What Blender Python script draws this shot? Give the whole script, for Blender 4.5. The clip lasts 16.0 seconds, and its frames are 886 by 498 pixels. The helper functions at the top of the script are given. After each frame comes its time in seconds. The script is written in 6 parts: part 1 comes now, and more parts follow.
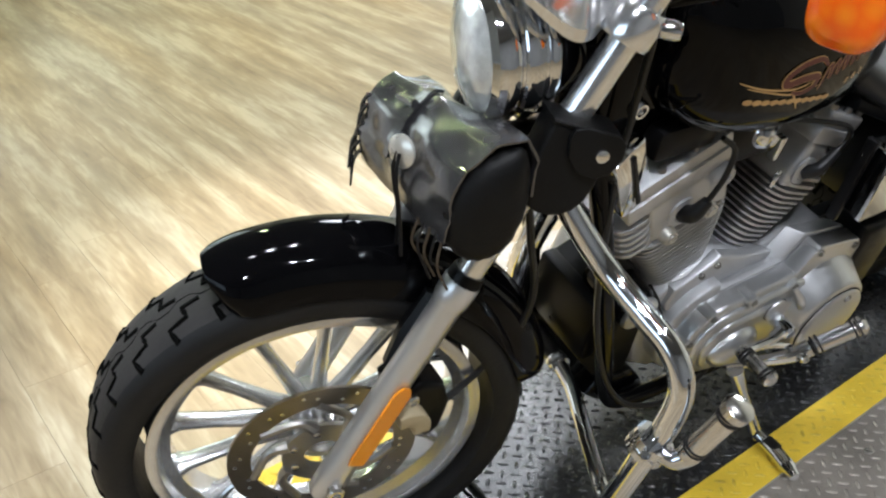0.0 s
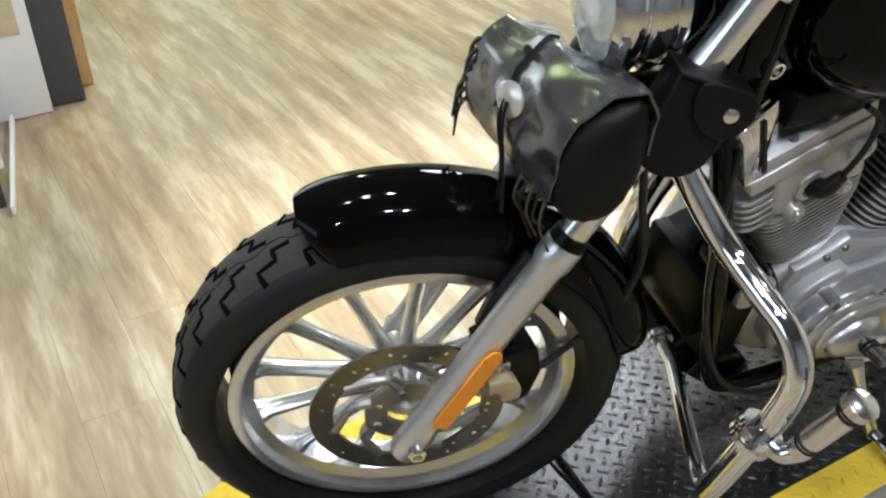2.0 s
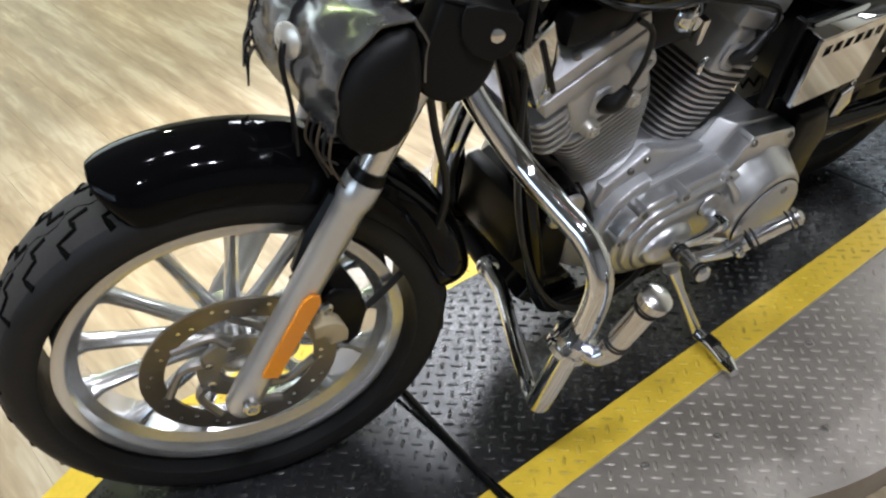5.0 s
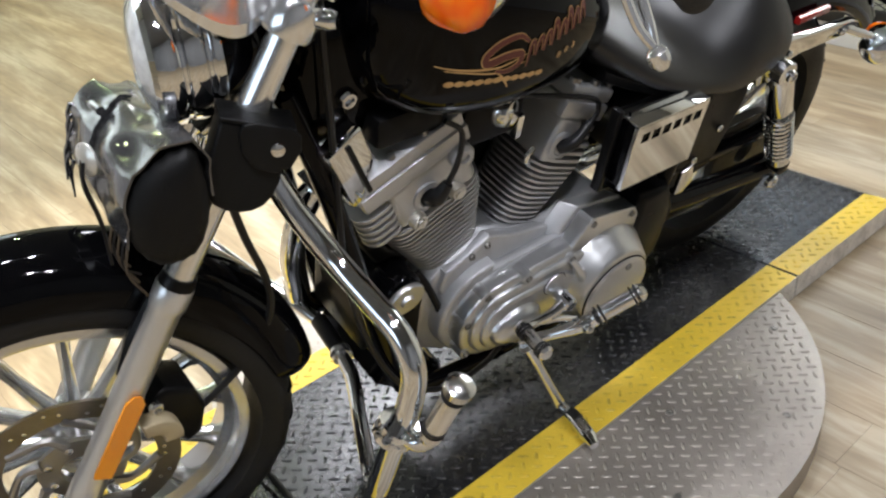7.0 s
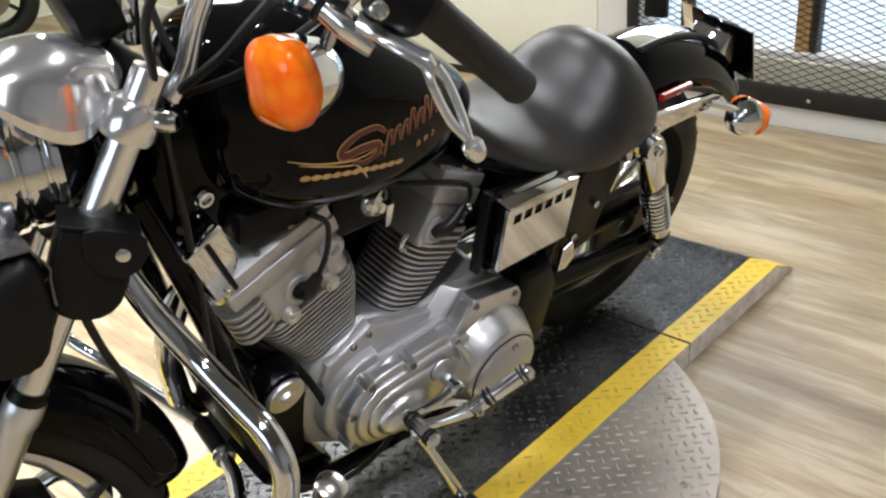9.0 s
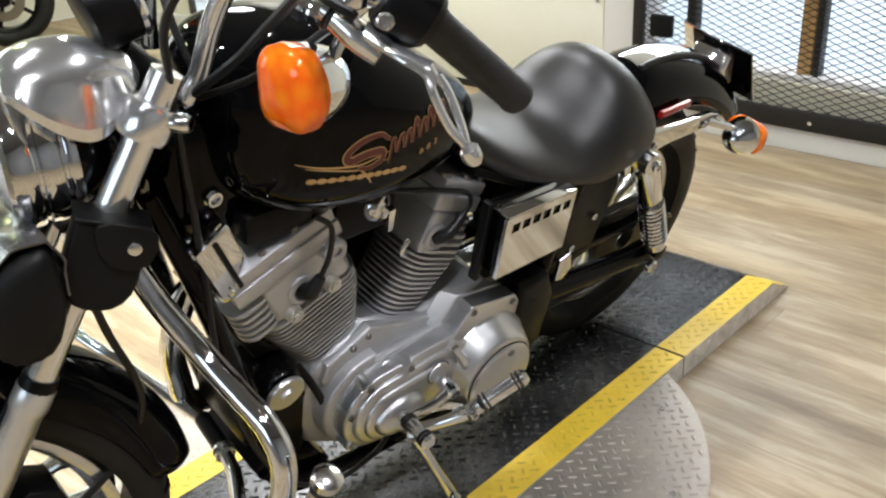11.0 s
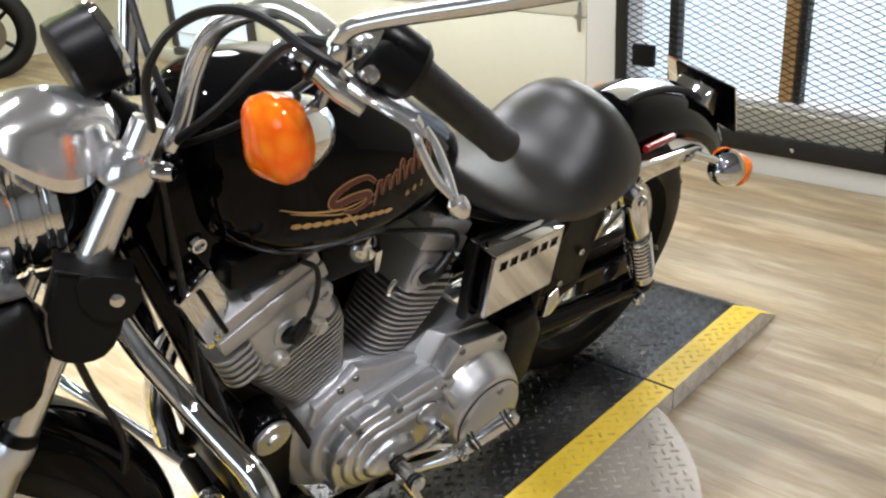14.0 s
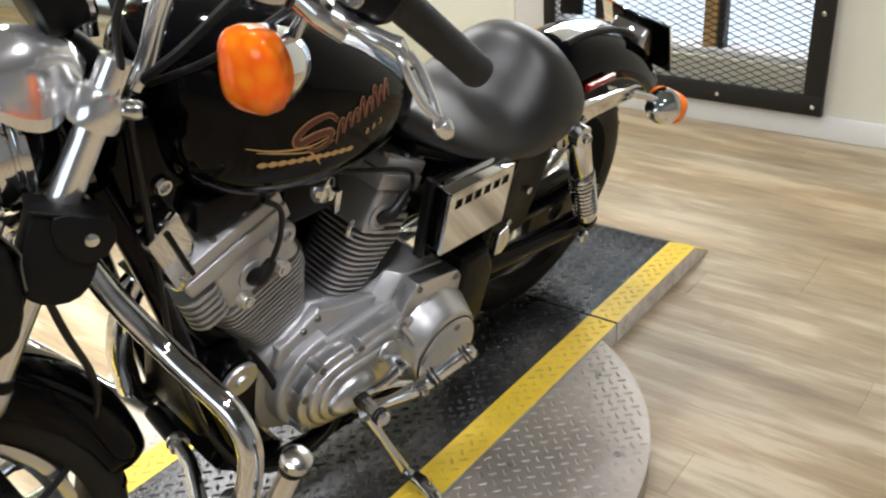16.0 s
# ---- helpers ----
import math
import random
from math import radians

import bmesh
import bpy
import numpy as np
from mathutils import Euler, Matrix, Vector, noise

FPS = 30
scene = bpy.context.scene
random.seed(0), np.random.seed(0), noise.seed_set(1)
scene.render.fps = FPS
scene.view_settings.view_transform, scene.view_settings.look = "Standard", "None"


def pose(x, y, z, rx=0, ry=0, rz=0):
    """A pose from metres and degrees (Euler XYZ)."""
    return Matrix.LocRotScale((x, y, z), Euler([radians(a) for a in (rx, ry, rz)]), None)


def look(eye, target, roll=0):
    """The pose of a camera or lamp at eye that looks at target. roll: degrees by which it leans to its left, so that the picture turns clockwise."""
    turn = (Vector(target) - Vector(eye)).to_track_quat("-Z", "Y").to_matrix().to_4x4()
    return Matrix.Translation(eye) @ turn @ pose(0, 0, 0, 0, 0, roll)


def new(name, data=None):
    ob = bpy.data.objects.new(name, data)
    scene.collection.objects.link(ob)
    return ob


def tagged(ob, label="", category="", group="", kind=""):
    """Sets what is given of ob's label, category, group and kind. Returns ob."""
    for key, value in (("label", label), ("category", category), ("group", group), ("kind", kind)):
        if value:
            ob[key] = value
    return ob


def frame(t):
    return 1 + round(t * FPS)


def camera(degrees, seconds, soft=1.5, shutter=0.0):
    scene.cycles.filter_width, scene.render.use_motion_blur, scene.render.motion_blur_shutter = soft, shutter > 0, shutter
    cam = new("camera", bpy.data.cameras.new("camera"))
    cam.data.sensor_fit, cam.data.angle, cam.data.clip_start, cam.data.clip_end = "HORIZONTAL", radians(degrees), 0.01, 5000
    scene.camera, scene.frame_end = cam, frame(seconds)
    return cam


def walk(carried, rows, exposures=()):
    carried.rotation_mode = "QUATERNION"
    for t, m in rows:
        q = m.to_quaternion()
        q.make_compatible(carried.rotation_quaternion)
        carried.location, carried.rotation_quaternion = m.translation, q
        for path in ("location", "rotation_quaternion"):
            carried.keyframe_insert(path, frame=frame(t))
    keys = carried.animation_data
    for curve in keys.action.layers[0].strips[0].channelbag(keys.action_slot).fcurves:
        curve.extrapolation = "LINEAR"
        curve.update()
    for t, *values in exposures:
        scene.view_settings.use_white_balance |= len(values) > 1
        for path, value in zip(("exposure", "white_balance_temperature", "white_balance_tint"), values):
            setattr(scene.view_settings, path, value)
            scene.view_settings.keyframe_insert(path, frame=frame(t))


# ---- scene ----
cam = camera(51.3, 16.0, soft=2.3)
METRES, EYE, TILT, LEAN, TURN = 0.87, 1.05, -33.0, 8.0, 0.0
PATH = [
    (0, (-0.407, -1.048, 1.248), (0.616, 0.336, 0.23), -1.4),
    (0.5, (-0.402, -1.051, 1.231), (0.548, 0.414, 0.256), -2.3),
    (1, (-0.367, -1.019, 1.226), (0.552, 0.441, 0.215), -2.8),
    (1.5, (-0.339, -1.007, 1.228), (0.567, 0.456, 0.209), -4.5),
    (2, (-0.376, -1.005, 1.204), (0.441, 0.467, 0.125), -1.4),
    (2.5, (-0.402, -1.009, 1.208), (0.385, 0.483, 0.134), -1.0),
    (3, (-0.4, -1.024, 1.215), (0.378, 0.444, 0.102), -2.7),
    (3.5, (-0.385, -1.033, 1.199), (0.406, 0.395, 0.044), -2.4),
    (4, (-0.351, -1.044, 1.181), (0.505, 0.307, -0.019), -3.3),
    (4.5, (-0.334, -1.059, 1.176), (0.612, 0.248, -0.005), -3.2),
    (7, (-0.182, -1.238, 1.237), (0.925, 0.066, 0.201), -4.2),
    (7.5, (-0.123, -1.265, 1.22), (1.034, -0.056, 0.124), -2.4),
    (8, (-0.116, -1.251, 1.227), (1.136, -0.035, 0.25), -2.7),
    (8.5, (-0.11, -1.267, 1.235), (1.17, -0.024, 0.331), -4.9),
    (11, (-0.142, -1.323, 1.247), (1.146, -0.063, 0.378), -3.4),
    (11.5, (-0.142, -1.318, 1.251), (1.127, -0.033, 0.391), -3.8),
    (12, (-0.138, -1.315, 1.249), (1.135, -0.045, 0.374), -3.7),
    (12.5, (-0.13, -1.312, 1.248), (1.162, -0.057, 0.379), -4.1),
    (13, (-0.13, -1.313, 1.248), (1.17, -0.065, 0.38), -3.8),
    (13.5, (-0.134, -1.306, 1.249), (1.146, -0.029, 0.395), -3.6),
    (14, (-0.127, -1.307, 1.264), (1.201, -0.057, 0.442), -3.7),
    (14.5, (-0.138, -1.297, 1.261), (1.16, -0.035, 0.412), -3.7),
    (15, (-0.121, -1.3, 1.249), (1.189, -0.084, 0.351), -4.3),
    (15.5, (-0.138, -1.294, 1.254), (1.154, -0.058, 0.359), -4.0),
    (16, (-0.197, -1.293, 1.249), (1.201, -0.189, 0.339), -3.6),
]
walk(cam, [(t, look(eye, target, roll)) for t, eye, target, roll in PATH],
     [(0.0, 0.0, 6000, 9), (2.5, -0.03, 5950, 9), (4.6, -0.08, 5980, 11), (7.0, -0.05, 6150, 12), (8.6, 0.02, 6280, 12), (11.0, 0.08, 6320, 11), (14.8, 0.07, 6360, 12), (16.0, 0.02, 6400, 12)])
scene.view_settings.exposure = 0.0

# ---- light ----
world = bpy.data.worlds.new("world")
scene.world = world
world.use_nodes = True
wb = world.node_tree.nodes["Background"]
wb.inputs[0].default_value = (0.75, 0.85, 1.0, 1)
wb.inputs[1].default_value = 0.6


def area_lamp(name, at, target, size, watts, colour):
    d = bpy.data.lights.new(name, "AREA")
    d.shape, d.size, d.energy, d.color = "DISK", size, watts, colour
    o = new(name, d)
    o.matrix_world = look(at, target)
    return o


WARM = (0.97, 0.965, 0.975)
TUBE = (0.88, 1.0, 0.46)
for lx, ly, watts in ((-1.7, -1.6, 20), (-0.45, -1.5, 27), (-0.2, -1.75, 27), (1.3, -1.5, 21), (-0.1, 0.35, 13), (0.25, 0.2, 15), (1.7, 0.3, 22)):
    area_lamp("ceiling_lamp_light", (lx, ly, 2.93), (lx, ly, 0), 0.11, watts, WARM)
for lx, ly, watts, wide in ((-1.0, 2.6, 5, 0.11), (1.0, 3.3, 42, 0.11), (2.5, 2.6, 84, 1.0)):
    area_lamp("ceiling_lamp_light", (lx, ly, 2.93), (lx, ly, 0), wide, watts, TUBE if wide < 1 else WARM)
win = bpy.data.lights.new("window_light", "AREA")
win.shape, win.size, win.size_y, win.energy, win.color = "RECTANGLE", 1.0, 0.8, 34, (0.97, 0.97, 0.94)
nwin = bpy.data.lights.new("shopfront_light", "AREA")
nwin.shape, nwin.size, nwin.size_y, nwin.energy, nwin.color = "RECTANGLE", 4.4, 1.7, 42, (0.97, 1.0, 0.86)
no_ = new("shopfront_light", nwin)
no_.matrix_world = Matrix.Translation((-0.6, 5.59, 1.85)) @ Matrix.Rotation(radians(-90), 4, "X")
# added spot with no fitting, brightens the floor beyond the front wheel
spot = bpy.data.lights.new("floor_fill_spot", "SPOT")
spot.energy, spot.spot_size, spot.spot_blend, spot.shadow_soft_size, spot.color = 560, radians(38), 0.9, 0.06, (1.0, 0.98, 0.96)
so_ = new("floor_fill_spot", spot)
so_.matrix_world = look((0.70, 0.80, 2.93), (0.70, 0.78, 0))
# second added spot, a bright pool on the floor ahead of the wheel
pool = bpy.data.lights.new("floor_fill_spot", "SPOT")
pool.energy, pool.spot_size, pool.spot_blend, pool.shadow_soft_size, pool.color = 190, radians(34), 0.9, 0.06, (1.0, 0.96, 0.95)
po_ = new("floor_fill_spot", pool)
po_.matrix_world = look((-0.45, 0.35, 2.93), (-0.45, 0.34, 0))
wwin = bpy.data.lights.new("front_window_light", "AREA")
wwin.shape, wwin.size, wwin.size_y, wwin.energy, wwin.color = "RECTANGLE", 3.0, 1.5, 18, (0.74, 0.87, 1.0)
fo_ = new("front_window_light", wwin)
fo_.matrix_world = look((-4.18, -0.4, 1.75), (0.0, -0.4, 1.3))
wo = new("window_light", win)
wo.matrix_world = look((3.36, 0.22, 1.56), (1.6, -0.25, 0.0))


# ---- materials ----
def mat(name, colour, rough=0.5, metal=0.0, **kw):
    m = bpy.data.materials.new(name)
    m.use_nodes = True
    b = m.node_tree.nodes["Principled BSDF"]
    b.inputs["Base Color"].default_value = (*colour, 1)
    b.inputs["Roughness"].default_value = rough
    b.inputs["Metallic"].default_value = metal
    if kw.get("spec"):
        b.inputs["Specular IOR Level"].default_value = kw["spec"]
    if kw.get("coat"):
        b.inputs["Coat Weight"].default_value = kw["coat"]
        b.inputs["Coat Roughness"].default_value = 0.04
    if kw.get("glow"):
        b.inputs["Emission Color"].default_value = (*kw["glow"], 1)
        b.inputs["Emission Strength"].default_value = kw.get("strength", 1)
    if kw.get("glass"):
        b.inputs["Transmission Weight"].default_value = kw["glass"]
        b.inputs["IOR"].default_value = kw.get("ior", 1.45)
    n, l = m.node_tree.nodes, m.node_tree.links
    tc = n.new("ShaderNodeTexCoord")
    if kw.get("vary"):
        # two scales of tone and gloss
        amount, scale = kw["vary"]
        mp = n.new("ShaderNodeMapping")
        mp.inputs["Scale"].default_value = kw.get("stretch", (1, 1, 1))
        l.new(tc.outputs["Object"], mp.inputs[0])
        big, fine = n.new("ShaderNodeTexNoise"), n.new("ShaderNodeTexNoise")
        big.inputs["Scale"].default_value, fine.inputs["Scale"].default_value = scale, scale * 11
        big.inputs["Detail"].default_value = fine.inputs["Detail"].default_value = 5
        l.new(mp.outputs[0], big.inputs["Vector"]), l.new(mp.outputs[0], fine.inputs["Vector"])
        add = n.new("ShaderNodeMath")
        add.operation = "MULTIPLY_ADD"
        add.inputs[1].default_value = kw.get("fine", 0.4)
        l.new(fine.outputs[0], add.inputs[0]), l.new(big.outputs[0], add.inputs[2])
        ramp = n.new("ShaderNodeMapRange")
        ramp.inputs[1].default_value, ramp.inputs[2].default_value = 0.4, 1.0
        ramp.inputs[3].default_value, ramp.inputs[4].default_value = 1 - amount, 1 + amount
        l.new(add.outputs[0], ramp.inputs[0])
        mul = n.new("ShaderNodeVectorMath")
        mul.operation = "SCALE"
        mul.inputs[0].default_value = colour
        l.new(ramp.outputs[0], mul.inputs["Scale"])
        l.new(mul.outputs[0], b.inputs["Base Color"])
        rr = n.new("ShaderNodeMath")
        rr.operation = "MULTIPLY"
        rr.inputs[1].default_value = rough
        l.new(ramp.outputs[0], rr.inputs[0]), l.new(rr.outputs[0], b.inputs["Roughness"])
    if kw.get("bump"):
        strength, scale = kw["bump"]
        t = n.new("ShaderNodeTexNoise")
        t.inputs["Scale"].default_value, t.inputs["Detail"].default_value = scale, 4
        l.new(tc.outputs["Object"], t.inputs["Vector"])
        bp = n.new("ShaderNodeBump")
        bp.inputs["Strength"].default_value, bp.inputs["Distance"].default_value = strength, 0.002
        l.new(t.outputs[0], bp.inputs["Height"]), l.new(bp.outputs[0], b.inputs["Normal"])
    return m


CHROME = mat("chrome", (0.80, 0.815, 0.84), 0.05, 1.0)
CHROME_DULL = mat("dull_chrome", (0.80, 0.79, 0.77), 0.22, 1.0, vary=(0.08, 12), fine=0.1)
ALU = mat("engine_aluminium", (0.575, 0.58, 0.595), 0.44, 0.70, vary=(0.12, 9), fine=0.3, bump=(0.35, 420))
ALU_POL = mat("polished_aluminium", (0.67, 0.675, 0.685), 0.33, 0.92, vary=(0.12, 7), fine=0.3)
SILVER = mat("bright_silver", (0.84, 0.845, 0.85), 0.15, 0.92, vary=(0.05, 14))
SLIDER = mat("slider_aluminium", (0.66, 0.66, 0.66), 0.28, 0.75, vary=(0.03, 6))
RIM = mat("rim_aluminium", (0.68, 0.685, 0.69), 0.22, 0.85, vary=(0.03, 6))
STEEL = mat("rotor_steel", (0.26, 0.235, 0.205), 0.34, 1.0, vary=(0.18, 25))
STEEL_LT = mat("carrier_steel", (0.40, 0.39, 0.375), 0.40, 1.0, vary=(0.15, 25))
BLACK = mat("gloss_black_paint", (0.0020, 0.0020, 0.0024), 0.05, 0.0, spec=0.15)
SATIN = mat("satin_black", (0.004, 0.004, 0.0045), 0.36, 0.0, vary=(0.3, 20), spec=0.16)
RUBBER = mat("tyre_rubber", (0.011, 0.011, 0.0115), 0.55, 0.0, spec=0.28, vary=(0.25, 12), bump=(0.2, 120))
DUSTY = mat("dusty_tread_rubber", (0.030, 0.0285, 0.0275), 0.62, 0.0, spec=0.3, vary=(0.25, 14), bump=(0.25, 140))
HOSE = mat("cable_rubber", (0.006, 0.006, 0.007), 0.40, spec=0.4)
GRIP = mat("grip_rubber", (0.014, 0.014, 0.015), 0.6, vary=(0.2, 60), bump=(0.4, 500))
LEATHER = mat("black_leather", (0.034, 0.033, 0.035), 0.28, 0.0, coat=0.6, vary=(0.15, 22), fine=0.1, bump=(0.12, 190), spec=1.0)
LEATHER_DULL = mat("matt_leather", (0.005, 0.005, 0.005), 0.50, 0.0, spec=0.20, vary=(0.3, 16), bump=(0.25, 200))
VINYL = mat("seat_vinyl", (0.0085, 0.0082, 0.008), 0.41, 0.0, vary=(0.10, 6), fine=0.15, bump=(0.2, 420), spec=0.62)
AMBER = mat("amber_lens", (1.0, 0.185, 0.003), 0.14, 0.0, coat=0.4, vary=(0.28, 26), fine=0.2, bump=(0.2, 60), spec=0.35)
# yellow and red cells painted into the colour, standing for highlights in the lens
an, al = AMBER.node_tree.nodes, AMBER.node_tree.links
cell, warm, blend = an.new("ShaderNodeTexVoronoi"), an.new("ShaderNodeMapRange"), an.new("ShaderNodeMix")
cell.inputs["Scale"].default_value = 52
warm.inputs[1].default_value, warm.inputs[2].default_value = 0.15, 0.75
blend.data_type = "RGBA"
blend.inputs[6].default_value, blend.inputs[7].default_value = (1.0, 0.25, 0.008, 1), (0.96, 0.135, 0.002, 1)
al.new(an.new("ShaderNodeTexCoord").outputs["Object"], cell.inputs["Vector"])
al.new(cell.outputs["Distance"], warm.inputs[0]), al.new(warm.outputs[0], blend.inputs[0])
al.new(blend.outputs[2], an["Principled BSDF"].inputs["Base Color"])
REFLEX = mat("amber_reflector", (0.95, 0.33, 0.012), 0.25, coat=0.6, bump=(0.4, 700))
RED = mat("red_reflector", (0.26, 0.010, 0.008), 0.2, coat=0.8)
GLASS = mat("headlamp_glass", (0.95, 0.97, 0.97), 0.08, 0.0, glass=0.9, bump=(0.6, 60))
GOLD = mat("gold_pinstripe", (0.60, 0.38, 0.16), 0.4, 0.3)
MAROON = mat("maroon_print", (0.10, 0.018, 0.013), 0.4)
SATIN_SILVER = mat("satin_silver", (0.66, 0.645, 0.62), 0.22, 0.95, vary=(0.06, 14))
LENS = mat("fluted_lens", (0.80, 0.83, 0.83), 0.10, 0.45, coat=1.0, vary=(0.25, 60), bump=(0.9, 42))
BOLT = mat("zinc_cap", (0.74, 0.71, 0.64), 0.28, 0.6, vary=(0.08, 40))
WOOD_TIE = mat("raw_leather_tie", (0.06, 0.042, 0.024), 0.7, vary=(0.3, 60))
TAN = mat("tan_sticker", (0.50, 0.42, 0.27), 0.45, vary=(0.1, 40))
PLATE_BLACK = mat("black_tread_paint", (0.018, 0.018, 0.019), 0.25, 0.0, spec=0.45, vary=(0.45, 7), bump=(0.25, 180))
PLATE_ALU = mat("tread_aluminium", (0.36, 0.325, 0.285), 0.46, 0.55, vary=(0.24, 6), bump=(0.2, 200))
YELLOW = mat("yellow_tape", (0.74, 0.52, 0.04), 0.45, 0.0, vary=(0.16, 9), bump=(0.2, 120))
YELLOW_WORN = mat("worn_yellow_tape", (0.50, 0.345, 0.028), 0.5, 0.0, vary=(0.55, 16), fine=0.6, bump=(0.3, 160))
EDGE_ALU = mat("bare_galvanised_edge", (0.60, 0.57, 0.53), 0.5, 0.35, vary=(0.35, 30), fine=0.6, bump=(0.4, 160))
CREAM = mat("cream_wall_paint", (0.72, 0.70, 0.60), 0.7, vary=(0.04, 2), bump=(0.1, 90))
WHITE = mat("white_paint", (0.70, 0.69, 0.69), 0.5, vary=(0.04, 3), bump=(0.06, 60))
GREY = mat("dark_grey_panel", (0.055, 0.055, 0.06), 0.5, vary=(0.12, 6))
WOOD = mat("pine_wood", (0.50, 0.30, 0.12), 0.5, vary=(0.3, 5), stretch=(8, 8, 0.8))
IRON = mat("black_iron", (0.015, 0.014, 0.013), 0.5, 0.3, vary=(0.4, 20), bump=(0.4, 90))
CEIL = mat("ceiling_paint", (0.14, 0.14, 0.14), 0.8, vary=(0.05, 2))
SKYGLOW = mat("daylight_backdrop", (0.6, 0.7, 0.8), 1.0, glow=(0.76, 0.89, 1.0), strength=0.92)
# unseen south and west walls, toned dark so glossy paint reflects a dim room
SHADE = mat("dimmed_wall_grey", (0.22, 0.22, 0.225), 0.7, vary=(0.1, 2))
GROOVE = mat("groove_shade_black", (0.002, 0.002, 0.002), 0.9, spec=0.05)
SCREWS = mat("screw_steel", (0.30, 0.29, 0.27), 0.45, 1.0)


def plank_material():
    m = mat("laminate_plank", (0.4, 0.32, 0.22), 0.36)
    n, l = m.node_tree.nodes, m.node_tree.links
    b = n["Principled BSDF"]
    info, geo = n.new("ShaderNodeObjectInfo"), n.new("ShaderNodeNewGeometry")
    off = n.new("ShaderNodeVectorMath")
    off.operation = "MULTIPLY_ADD"
    comb = n.new("ShaderNodeCombineXYZ")
    for k in range(3):
        l.new(info.outputs["Random"], comb.inputs[k])
    off.inputs[1].default_value = (17, 41, 7)
    l.new(comb.outputs[0], off.inputs[0]), l.new(geo.outputs["Position"], off.inputs[2])
    mp = n.new("ShaderNodeMapping")
    mp.inputs["Scale"].default_value = (1.0, 0.13, 1.0)
    l.new(off.outputs[0], mp.inputs[0])
    grain, blotch = n.new("ShaderNodeTexNoise"), n.new("ShaderNodeTexNoise")
    grain.inputs["Scale"].default_value, grain.inputs["Detail"].default_value = 62, 8
    grain.inputs["Distortion"].default_value = 0.7
    blotch.inputs["Scale"].default_value, blotch.inputs["Detail"].default_value = 14, 3
    wide = n.new("ShaderNodeMapping")
    wide.inputs["Scale"].default_value = (1.0, 0.13, 1.0)
    l.new(geo.outputs["Position"], wide.inputs[0])
    l.new(mp.outputs[0], grain.inputs["Vector"]), l.new(wide.outputs[0], blotch.inputs["Vector"])
    mix = n.new("ShaderNodeMath")
    mix.operation = "MULTIPLY_ADD"
    mix.inputs[1].default_value = 0.55
    l.new(grain.outputs[0], mix.inputs[0]), l.new(blotch.outputs[0], mix.inputs[2])
    tone = n.new("ShaderNodeMath")
    tone.operation = "MULTIPLY_ADD"
    tone.inputs[1].default_value = 0.06
    l.new(info.outputs["Random"], tone.inputs[0]), l.new(mix.outputs[0], tone.inputs[2])
    ramp = n.new("ShaderNodeValToRGB")
    el = ramp.color_ramp.elements
    el[0].position, el[0].color = 0.50, (0.195, 0.146, 0.092, 1)
    el[1].position, el[1].color = 1.12, (0.47, 0.400, 0.292, 1)
    mid = el.new(0.80)
    mid.color = (0.335, 0.265, 0.175, 1)
    drift = n.new("ShaderNodeTexNoise")
    drift.inputs["Scale"].default_value, drift.inputs["Detail"].default_value = 3.4, 2
    l.new(wide.outputs[0], drift.inputs["Vector"])
    dr = n.new("ShaderNodeValToRGB")
    dr.color_ramp.elements[0].position, dr.color_ramp.elements[0].color = 0.34, (1.0, 0.915, 0.765, 1)
    dr.color_ramp.elements[1].position, dr.color_ramp.elements[1].color = 0.64, (0.94, 0.94, 0.92, 1)
    l.new(drift.outputs[0], dr.inputs[0])
    mul = n.new("ShaderNodeVectorMath")
    mul.operation = "MULTIPLY"
    l.new(tone.outputs[0], ramp.inputs[0]), l.new(ramp.outputs[0], mul.inputs[0]), l.new(dr.outputs[0], mul.inputs[1])
    l.new(mul.outputs[0], b.inputs["Base Color"])
    bp = n.new("ShaderNodeBump")
    bp.inputs["Strength"].default_value, bp.inputs["Distance"].default_value = 0.25, 0.001
    l.new(grain.outputs[0], bp.inputs["Height"]), l.new(bp.outputs[0], b.inputs["Normal"])
    rg = n.new("ShaderNodeMapRange")
    rg.inputs[3].default_value, rg.inputs[4].default_value = 0.38, 0.58
    l.new(grain.outputs[0], rg.inputs[0]), l.new(rg.outputs[0], b.inputs["Roughness"])
    return m


PLANK = plank_material()


# ---- mesh helpers ----
def link(name, bm, material, parent=None, label="", angle=38):
    bmesh.ops.recalc_face_normals(bm, faces=bm.faces)
    for f in bm.faces:
        f.smooth = True
    lim = radians(angle)
    for e in bm.edges:
        if len(e.link_faces) == 2 and e.calc_face_angle(0) > lim:
            e.smooth = False
    me = bpy.data.meshes.new(name)
    bm.to_mesh(me)
    bm.free()
    me.materials.append(material)
    o = new(name, me)
    if parent:
        o.parent = parent
    if label:
        tagged(o, label)
    return o


def part(name, bm, material, parent, label="", angle=38):
    return link(name, bm, material, parent, label, angle)


def thing(name, label, category, m=None, group="", kind=""):
    o = new(name)
    o.empty_display_size = 0.05
    if m is not None:
        o.matrix_world = m
    return tagged(o, label, category, group, kind)


def moved(bm, m):
    bmesh.ops.transform(bm, matrix=m, verts=bm.verts)
    return bm


